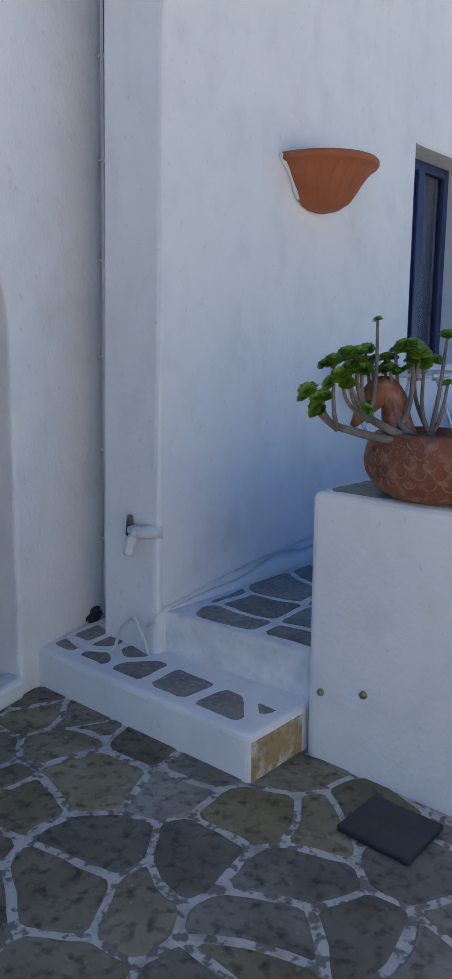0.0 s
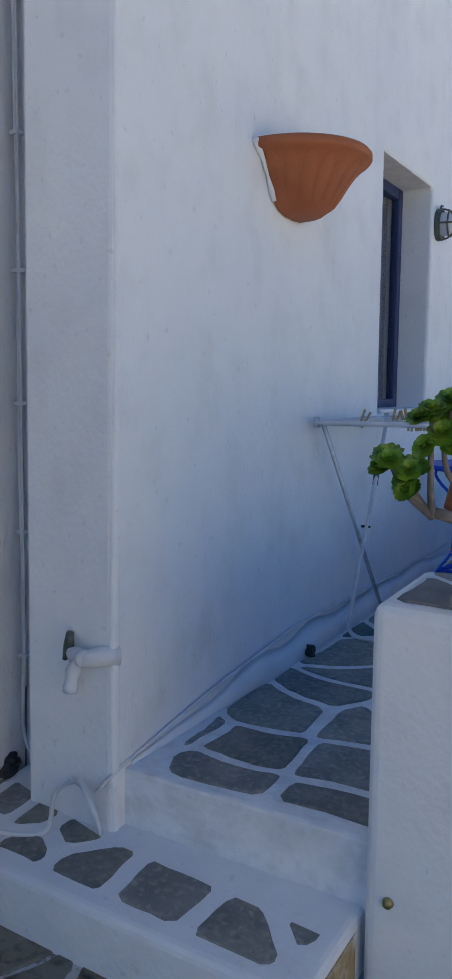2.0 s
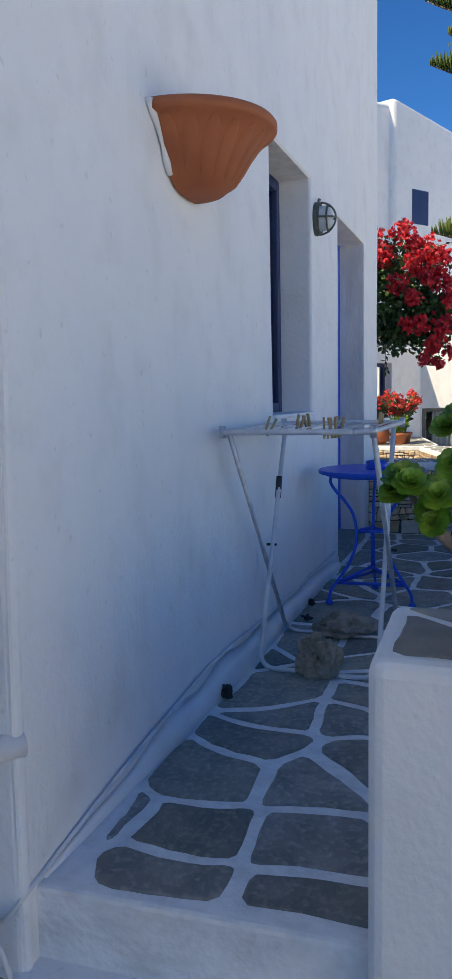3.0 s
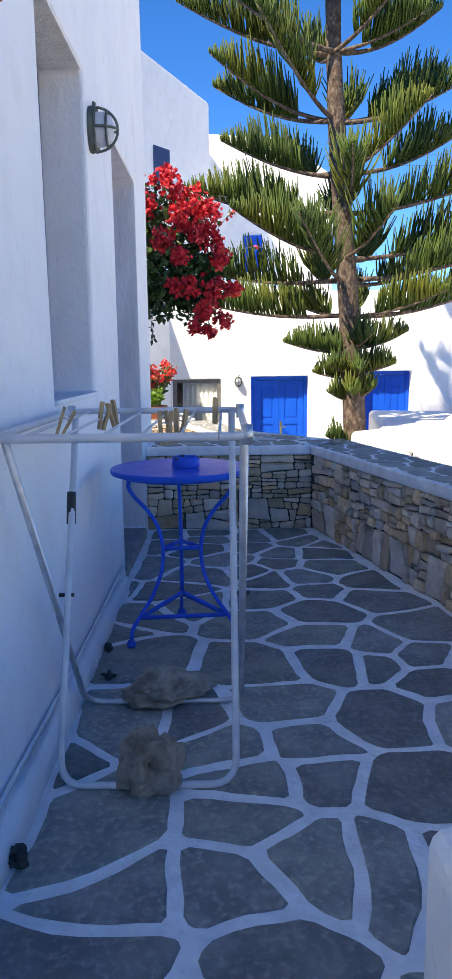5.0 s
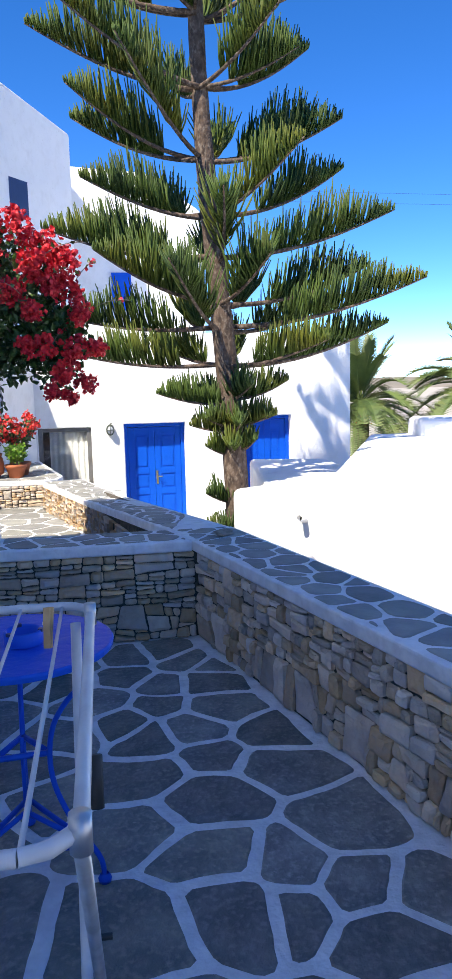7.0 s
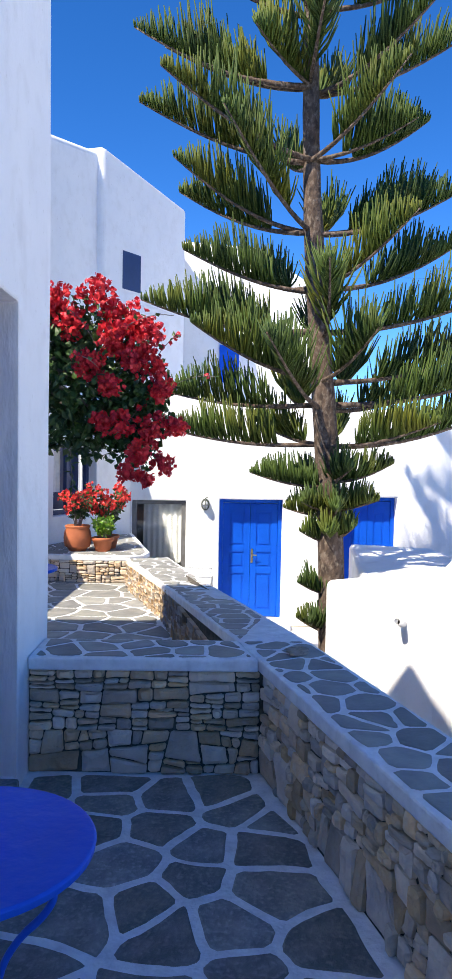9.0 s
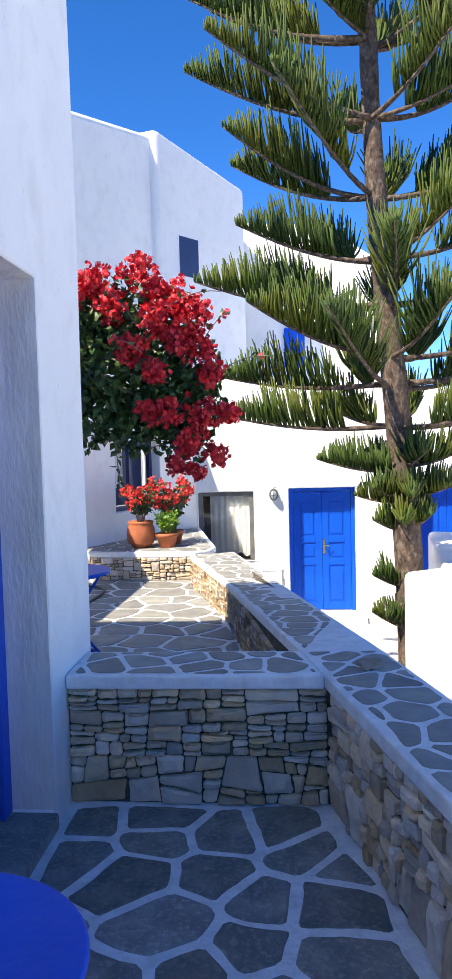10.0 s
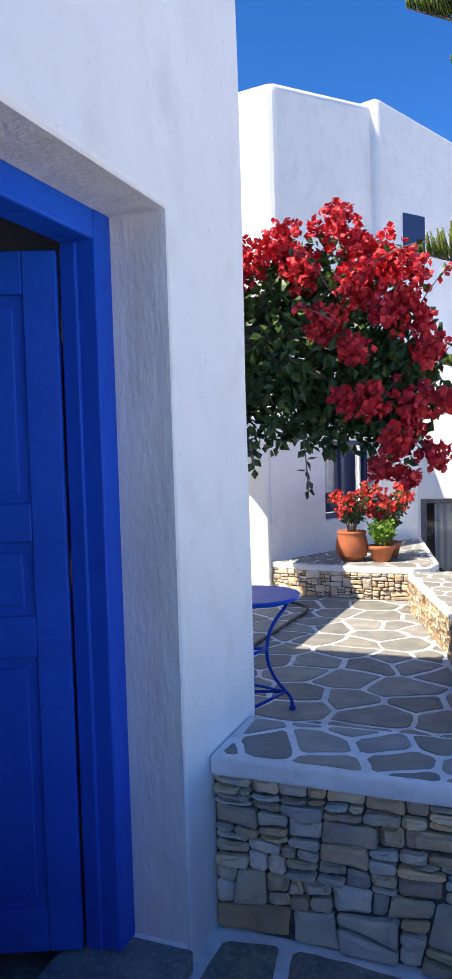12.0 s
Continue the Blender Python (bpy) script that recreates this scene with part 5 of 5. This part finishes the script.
        d = (tip - mid).normalized() * 0.7 + Vector((rnd.uniform(-0.3, 0.4), -0.45, 0.4))
        rosette(gr, Matrix.Translation(tip) @ d.to_track_quat("Z", "Y").to_matrix().to_4x4(), size, rnd)
        if size > 0.029:
            for _ in range(2):
                o2 = Vector((rnd.uniform(-0.03, 0.03), rnd.uniform(-0.03, 0.03), rnd.uniform(-0.03, 0.005)))
                rosette(gr, Matrix.Translation(tip + o2) @ (d + o2 * 14).to_track_quat("Z", "Y").to_matrix().to_4x4(), size * 0.8, rnd)
    st.make("stems", STEM, ob, smooth=True)
    gr.make("rosettes", SUCCULENT, ob)


swan_planter()


# ---- tall tiered pine ----
def pine():
    ob = thing("pine_tree", pose(2.17, 9.25, LOW))
    tagged(ob, "tall tiered island pine with upswept comb-like fronds", "tree")
    rnd = random.Random(77)
    H = 8.7

    def trunk(h):
        return Vector((-0.055 * (h - 0.7) + 0.04 * math.sin(h * 0.9), 0.02 * math.sin(h * 1.3), h))

    hs = [i * 0.3 for i in range(int(H / 0.3) + 1)]
    Geo().tube([trunk(h) for h in hs], [0.14 * (1 - h / 10.5) ** 0.75 * min(1, (H - h) / 0.8 + 0.15) + 0.012 + 0.012 * rnd.random() for h in hs], 14).make("trunk", BARK, ob, smooth=True)
    green, dark = Geo(), Geo()

    def whip(geo, p, d, ln, bend, r=0.0118):
        q = p + d * ln * 0.5
        e = p + d * ln + bend * ln * 0.35
        geo.tube([p, q + bend * ln * 0.06, e], [r * 0.8, r, r * 0.45], 4)

    def frond(h, az, ln, rise, fresh=0.5, start=0.28, dens=1.0, wl=0.42):
        """One limb at height h: azimuth in degrees, 0 to the right; rise: slope of its end."""
        base = trunk(h)
        d = Vector((math.cos(radians(az)), math.sin(radians(az)), 0))
        side = Vector((-d.y, d.x, 0))
        pts = [base + d * (ln * t) + Vector((0, 0, ln * (rise * t ** 1.4 + 0.04 * t - 0.04 * math.sin(t * 3.1)))) + side * (0.05 * ln * math.sin(t * 2 + az)) for t in (i / 10 for i in range(11))]
        Geo().tube(pts, [0.034 * (1 - 0.075 * i) * (0.55 + 0.25 * ln) for i in range(11)], 6).make("limb", BARK, ob, smooth=True)
        n = int(38 * ln * dens)
        geo = green if fresh > 0.4 else dark
        for k in range(n):
            t = start + (1.0 - start) * (k + rnd.random()) / n
            i = min(9, int(t * 10))
            p = pts[i].lerp(pts[i + 1], t * 10 - i)
            tang = (pts[i + 1] - pts[i]).normalized()
            taper = min(1.0, (1.03 - t) / 0.42) ** 0.8 * (0.65 + 0.35 * min(1, (t - start) / 0.2))
            for s in (-1, 1):
                ang = rnd.uniform(0.15, 0.95)
                w = (Vector((0, 0, 0.95)) * (1 - 0.45 * ang) + side * s * ang * 0.75 + tang * rnd.uniform(0.0, 0.4)).normalized()
                whip(geo, p, w, wl * taper * rnd.uniform(0.6, 1.25), (Vector((0, 0, 0.7)) - side * s * 0.3))
            if rnd.random() < 0.5:
                w = (Vector((0, 0, 1)) + tang * 0.25 + side * rnd.uniform(-0.2, 0.2)).normalized()
                whip(geo, p, w, wl * taper * rnd.uniform(0.7, 1.15), Vector((0, 0, 0.5)))

    # tiers: height above the lane, then limbs as azimuth, length, rise
    tiers = [
        (0.75, [(170, 0.4, 0.35), (215, 0.35, 0.3)], 0.2), (1.15, [(195, 0.4, 0.3)], 0.2),
        (1.75, [(190, 0.35, 0.3), (300, 0.4, 0.3), (20, 0.35, 0.4), (250, 0.4, 0.2)], 0.22), (2.05, [(170, 0.5, 0.1), (0, 0.55, 0.15), (270, 0.5, 0.1), (320, 0.5, 0.2), (225, 0.45, 0.2)], 0.22),
        (2.35, [(180, 0.85, 0.12), (10, 0.75, 0.25), (60, 0.5, 0.2), (290, 0.5, 0.3), (130, 0.5, 0.2)], 0.24),
        (2.78, [(178, 1.75, 0.04), (8, 2.1, 0.20), (320, 1.3, 0.15), (75, 1.5, 0.2), (125, 1.5, 0.2)], 0.36),
        (3.18, [(168, 1.9, 0.05), (352, 2.3, 0.17), (35, 1.9, 0.2), (100, 1.6, 0.2), (235, 1.5, 0.35)], 0.40),
        (3.45, [(205, 1.5, 0.30), (15, 2.0, 0.22), (285, 1.1, 0.35), (60, 1.6, 0.2)], 0.42),
        (3.95, [(183, 1.9, 0.12), (150, 1.7, 0.2), (355, 2.05, 0.2), (262, 1.2, 0.42), (80, 1.6, 0.3)], 0.40),
        (4.45, [(190, 1.45, 0.2), (20, 1.9, 0.35), (320, 1.2, 0.5), (110, 1.5, 0.3)], 0.38),
        (5.05, [(185, 1.5, 0.42), (160, 1.6, 0.35), (222, 1.5, 0.5), (2, 1.7, 0.32), (30, 1.7, 0.4), (75, 1.4, 0.4)], 0.42),
        (5.75, [(180, 1.85, 0.30), (205, 1.7, 0.35), (310, 1.3, 0.45), (345, 1.1, 0.3), (20, 1.6, 0.45), (100, 1.4, 0.4)], 0.42),
        (6.55, [(180, 1.9, 0.32), (168, 1.6, 0.28), (2, 1.7, 0.35), (335, 1.5, 0.55), (275, 1.1, 0.45), (60, 1.4, 0.4), (230, 0.9, 0.3)], 0.42),
        (7.35, [(185, 1.6, 0.4), (15, 1.6, 0.4), (290, 1.1, 0.45), (80, 1.3, 0.4), (225, 1.3, 0.5)], 0.40),
        (8.1, [(180, 1.4, 0.45), (0, 1.4, 0.45), (270, 1.0, 0.45), (60, 1.2, 0.5), (130, 1.2, 0.5)], 0.38)]
    for h, rows, wl in tiers:
        for az, ln, rise in rows:
            frond(h + rnd.uniform(-0.04, 0.04), az + rnd.uniform(-4, 4), ln, rise, rnd.random(), 0.30 if ln > 1 else 0.12, 1.0 if ln > 1 else 1.5, wl * (1.25 if 225 < az < 300 else 1.12))
    tagged(green.make("fronds", NEEDLE, ob, smooth=True), kind="stuff")
    tagged(dark.make("shaded_fronds", NEEDLE, ob, smooth=True), kind="stuff")


pine()


# ---- bougainvillea ----
def leafy(geo, p, size, rnd, up=0.3, fold=0.25):
    d = Vector((rnd.uniform(-1, 1), rnd.uniform(-1, 1), rnd.uniform(-1, 1) + up)).normalized()
    s = d.orthogonal().normalized()
    s = (Matrix.Rotation(rnd.uniform(0, 6.28), 3, d) @ s)
    nrm = d.cross(s)
    a = p
    geo.add([a, a + d * size * 0.45 + s * size * 0.33 + nrm * size * fold * 0.4, a + d * size, a + d * size * 0.45 - s * size * 0.33 + nrm * size * fold * 0.4, a + d * size * 0.5 - nrm * 0.05 * size],
            [(0, 1, 4), (1, 2, 4), (2, 3, 4), (3, 0, 4)])


def bloom(geo, p, size, rnd):
    m = Matrix.Translation(p) @ Euler((rnd.uniform(0, 6.3), rnd.uniform(0, 6.3), rnd.uniform(0, 6.3))).to_matrix().to_4x4()
    for k in range(3):
        mm = m @ pose(0, 0, 0, 0, 0, 120 * k) @ pose(0, 0, 0, 0, -38, 0)
        s = size
        geo.add([mm @ Vector(q) for q in ((0, 0, 0), (0.55 * s, 0.52 * s, 0.05 * s), (s, 0, 0.1 * s), (0.55 * s, -0.52 * s, 0.05 * s), (0.55 * s, 0, -0.05 * s))], [(0, 1, 4), (1, 2, 4), (2, 3, 4), (3, 0, 4)])


def bougainvillea():
    ob = thing("bougainvillea", pose(-0.75, 6.1, 0))
    tagged(ob, "large bougainvillea with red bracts hanging over the terrace", "shrub")
    o = Vector((0.75, -6.1, 0))
    rnd = random.Random(31)
    st, lv, bl = Geo(), Geo(), Geo()
    st.tube(spline([(0, 0, 0), (0.03, 0.05, 0.8), (-0.02, 0.1, 1.5), (0.12, 0.2, 2.1)], 5), [0.05] * 6 + [0.045] * 5 + [0.035] * 5, 8)
    lobes = [((-0.34, 6.45, 2.2), 0.34), ((-0.21, 6.4, 1.92), 0.36), ((-0.42, 6.4, 1.78), 0.30), ((0.09, 6.4, 1.85), 0.32), ((-0.05, 6.35, 1.68), 0.24), ((0.27, 6.35, 1.8), 0.26), ((-0.15, 6.5, 2.35), 0.30),
             ((0.1, 6.45, 2.22), 0.30), ((0.33, 6.4, 2.0), 0.24), ((0.44, 6.3, 1.78), 0.16), ((0.33, 6.3, 1.55), 0.14), ((-0.7, 6.5, 2.1), 0.42), ((-0.7, 6.4, 1.75), 0.3)]
    red = [((0.07, 6.2, 2.58), 0.12), ((-0.25, 6.25, 2.55), 0.12), ((0.25, 6.2, 2.43), 0.14), ((0.41, 6.2, 2.33), 0.11), ((-0.4, 6.2, 2.48), 0.13), ((0.19, 6.15, 2.27), 0.13), ((-0.12, 6.2, 2.4), 0.11),
           ((0.42, 6.2, 2.12), 0.12), ((0.51, 6.2, 1.95), 0.09), ((0.15, 6.08, 1.97), 0.09), ((0.21, 6.08, 1.72), 0.09), ((0.12, 6.08, 1.74), 0.06), ((0.44, 6.15, 1.68), 0.11), ((0.36, 6.1, 1.52), 0.09),
           ((0.52, 6.15, 1.46), 0.08), ((0.28, 6.1, 1.40), 0.07), ((0.03, 6.1, 2.12), 0.1), ((0.4, 6.1, 1.36), 0.06), ((0.6, 6.15, 1.72), 0.07), ((-0.6, 6.2, 2.35), 0.15), ((0.3, 6.1, 2.15), 0.08)]
    for c, r in lobes:
        c = Vector(c) + o
        st.tube(spline([(0.12, 0.2, 2.1), tuple(Vector((0.12, 0.2, 2.1)).lerp(c, 0.5) + Vector((0, 0, 0.12))), tuple(c)], 4), [0.022, 0.02, 0.018, 0.016, 0.014, 0.012, 0.01, 0.008, 0.006], 6)
        for _ in range(int(2600 * r * r * 2.2)):
            u = Vector((rnd.gauss(0, 1), rnd.gauss(0, 1), rnd.gauss(0, 1))).normalized()
            k = 1 + 0.35 * noise.noise((c + u * r) * 3.0)
            p = c + u * r * k * (rnd.random() ** 0.22)
            leafy(lv, p, rnd.uniform(0.045, 0.085), rnd, -0.2)
    for c, r in red:
        c = Vector(c) + o
        for _ in range(int(16 + 6800 * r * r)):
            u = Vector((rnd.gauss(0, 1), rnd.gauss(0, 1), rnd.gauss(0, 1))).normalized()
            p = c + u * r * (rnd.random() ** 0.4) * (1 + 0.5 * noise.noise((c + u * r) * 5))
            bloom(bl, p, rnd.uniform(0.026, 0.042), rnd)
    for _ in range(9):
        c = Vector((rnd.uniform(-0.5, 0.6), rnd.uniform(6.0, 6.5), rnd.uniform(1.6, 2.6))) + o
        d = Vector((rnd.uniform(-0.5, 0.8), rnd.uniform(-0.4, 0.1), rnd.uniform(-0.2, 0.8))).normalized()
        pts = arc(c, c + d * 0.2, c + d * 0.38 + Vector((0, 0, -0.12)), 5)
        st.tube(pts, 0.003, 4)
        for q in pts[2:]:
            leafy(lv, q, 0.05, rnd)
            if rnd.random() < 0.5:
                bloom(bl, q, 0.034, rnd)
    for x, y, z0, ln in ((-0.09, 6.08, 1.55, 0.30), (-0.37, 6.1, 1.56, 0.2), (-0.34, 6.0, 1.54, 0.14)):
        pts = [Vector((x + 0.02 * math.sin(t * 5), y, z0 - t)) + o for t in np.arange(0, ln, 0.05)]
        st.tube(pts, 0.003, 4)
        for q in pts:
            for _ in range(2):
                leafy(lv, q, 0.06, rnd, -0.8)
    st.make("stems", STEM, ob, smooth=True)
    tagged(lv.make("leaves", LEAF, ob), kind="stuff")
    tagged(bl.make("bracts", BLOOM, ob), kind="stuff")


bougainvillea()


# ---- pots on the planter ----
def flower_pot(name, m, prof, mat, label, h, spread, count, blooms, seed, leafmat=LEAF):
    ob = thing(name, m)
    tagged(ob, label, "potted plant", "pots on the planter")
    Geo().lathe(prof, 32).make("pot", mat, ob, smooth=True)
    rnd = random.Random(seed)
    st, lv, bl = Geo(), Geo(), Geo()
    top = max(z for r, z in prof)
    for k in range(count):
        a, r = rnd.uniform(0, 6.28), spread * math.sqrt(rnd.random())
        tip = Vector((r * math.cos(a), r * math.sin(a), top + h * rnd.uniform(0.45, 1.0)))
        pts = arc((0.03 * math.cos(a), 0.03 * math.sin(a), top - 0.05), (0.4 * tip.x, 0.4 * tip.y, top + 0.5 * h), tip, 5)
        st.tube(pts, 0.004, 5)
        for q in pts[2:]:
            for _ in range(6):
                leafy(lv, q + Vector((rnd.uniform(-0.04, 0.04), rnd.uniform(-0.04, 0.04), rnd.uniform(-0.03, 0.03))), 0.055, rnd)
        if rnd.random() < blooms:
            for _ in range(16):
                bloom(bl, tip + Vector((rnd.gauss(0, 0.03), rnd.gauss(0, 0.03), rnd.gauss(0, 0.03))), 0.034, rnd)
    st.make("stems", STEM, ob)
    lv.make("leaves", leafmat, ob)
    if bl.v:
        bl.make("flowers", CORAL, ob)


flower_pot("urn_pot", pose(-0.79, 10.33, 0.324), [(0.0, 0), (0.10, 0), (0.125, 0.04)] + [(0.15 + 0.018 * math.sin(math.pi * t) + 0.003 * math.cos(t * 60), 0.04 + 0.22 * t) for t in np.arange(0.05, 1.0, 0.05)] + [(0.14, 0.27), (0.15, 0.29), (0.155, 0.31), (0.14, 0.315), (0.125, 0.30), (0.0, 0.28)],
           TERRACOTTA, "ribbed terracotta urn of coral geraniums", 0.42, 0.26, 20, 0.9, 3)
flower_pot("flower_pot", pose(-0.48, 10.33, 0.324), [(0.0, 0), (0.09, 0), (0.12, 0.12), (0.135, 0.13), (0.14, 0.165), (0.125, 0.17), (0.115, 0.15), (0.0, 0.14)],
           TERRACOTTA, "small terracotta pot of yellow-green leaves", 0.22, 0.13, 26, 0.0, 4, SUCCULENT)
flower_pot("shrub_pot", pose(-0.45, 10.62, 0.324), [(0.0, 0), (0.09, 0), (0.12, 0.12), (0.135, 0.13), (0.14, 0.165), (0.125, 0.17), (0.115, 0.15), (0.0, 0.14)],
           TERRACOTTA, "terracotta pot of tall red flowers", 0.6, 0.30, 26, 0.75, 5)

# dark cable over the second terrace
cb = thing("cable_dark")
tagged(cb, "dark blue cable lying along the second terrace", "cable")
Geo().tube(spline([(-1.45, 9.6, 0.03), (-1.0, 9.3, 0.02), (-1.0, 8.6, 0.016), (-1.02, 7.6, 0.016), (-0.8, 6.9, 0.016)], 6), 0.014, 8).make("run", RUBBER, cb, smooth=True)


# ---- palms and far hill ----
def palm(m, seed, h):
    ob = thing("palm_tree", m)
    tagged(ob, "date palm with arching feather fronds", "tree", "palms beyond the roofs")
    rnd = random.Random(seed)
    Geo().tube([(0.05 * math.sin(z), 0, z) for z in np.arange(0, h, 0.25)], 0.24, 12).make("trunk", BARK, ob, smooth=True)
    g, dt = Geo(), Geo()
    for k in range(64):
        az, el = rnd.uniform(0, 6.28), rnd.uniform(-0.35, 1.35)
        ln = rnd.uniform(2.0, 2.7)
        d = Vector((math.cos(az) * math.cos(el), math.sin(az) * math.cos(el), math.sin(el)))
        p0 = Vector((0, 0, h - 0.2))
        pts = arc(p0, p0 + d * ln * 0.6, p0 + d * ln + Vector((0, 0, -0.75 * ln * math.cos(el) * 0.8)), 12)
        g.tube(pts, [0.028 - 0.002 * i for i in range(13)], 4)
        side = d.cross(Vector((0, 0, 1))).normalized()
        for i in range(2, 12):
            for s in (-1, 1):
                for e in (0, 0.25, 0.5, 0.75):
                    p = pts[i].lerp(pts[i + 1], e)
                    t = (pts[i + 1] - pts[i]).normalized()
                    w = (t * 0.6 + side * s * 0.8 + Vector((0, 0, 0.35))).normalized()
                    l2 = 0.42 * math.sin(math.pi * (i + 2) / 15) + 0.08
                    nn = w.cross(t).normalized().cross(w) * 0.019
                    g.add([p - nn, p + nn, p + w * l2 + Vector((0, 0, -0.08 * l2))], [(0, 1, 2)])
    g.make("fronds", PALM, ob)
    for k in range(60):
        dt.lathe([(0.0, -0.03), (0.025, 0), (0.0, 0.03)], 6, pose(rnd.gauss(0, 0.16), -0.45 + rnd.gauss(0, 0.1), h - 0.55 + rnd.gauss(0, 0.14)))
    tagged(dt.make("dates", DATES, ob, smooth=True), kind="stuff")
    return ob


palm(pose(10.9, 19.8, LOW), 2, 2.55)
palm(pose(8.0, 21.5, LOW), 6, 2.1)
g = Geo()
ring = [(x, 260 + 30 * math.sin(x * 0.01), max(0.0, 2 + 3 * math.sin(x * 0.013 + 1) + 1.2 * math.sin(x * 0.05))) for x in range(-300, 420, 12)]
n = len(ring)
g.add([(x, y, LOW) for x, y, h in ring] + [(x, y + 60, h) for x, y, h in ring], [(i, i + 1, n + i + 1, n + i) for i in range(n - 1)])
structure(g.make("backdrop_hill", HILL, smooth=True), "bare brown island hill in the distance", "hill")
wires = structure(Geo().tube([(-5, 60, 16.4), (60, 62, 16.6)], 0.009, 4).tube([(-5, 60, 15.6), (60, 62, 15.8)], 0.009, 4).make("overhead_wires", RUBBER), "thin overhead wires against the sky", "wires")
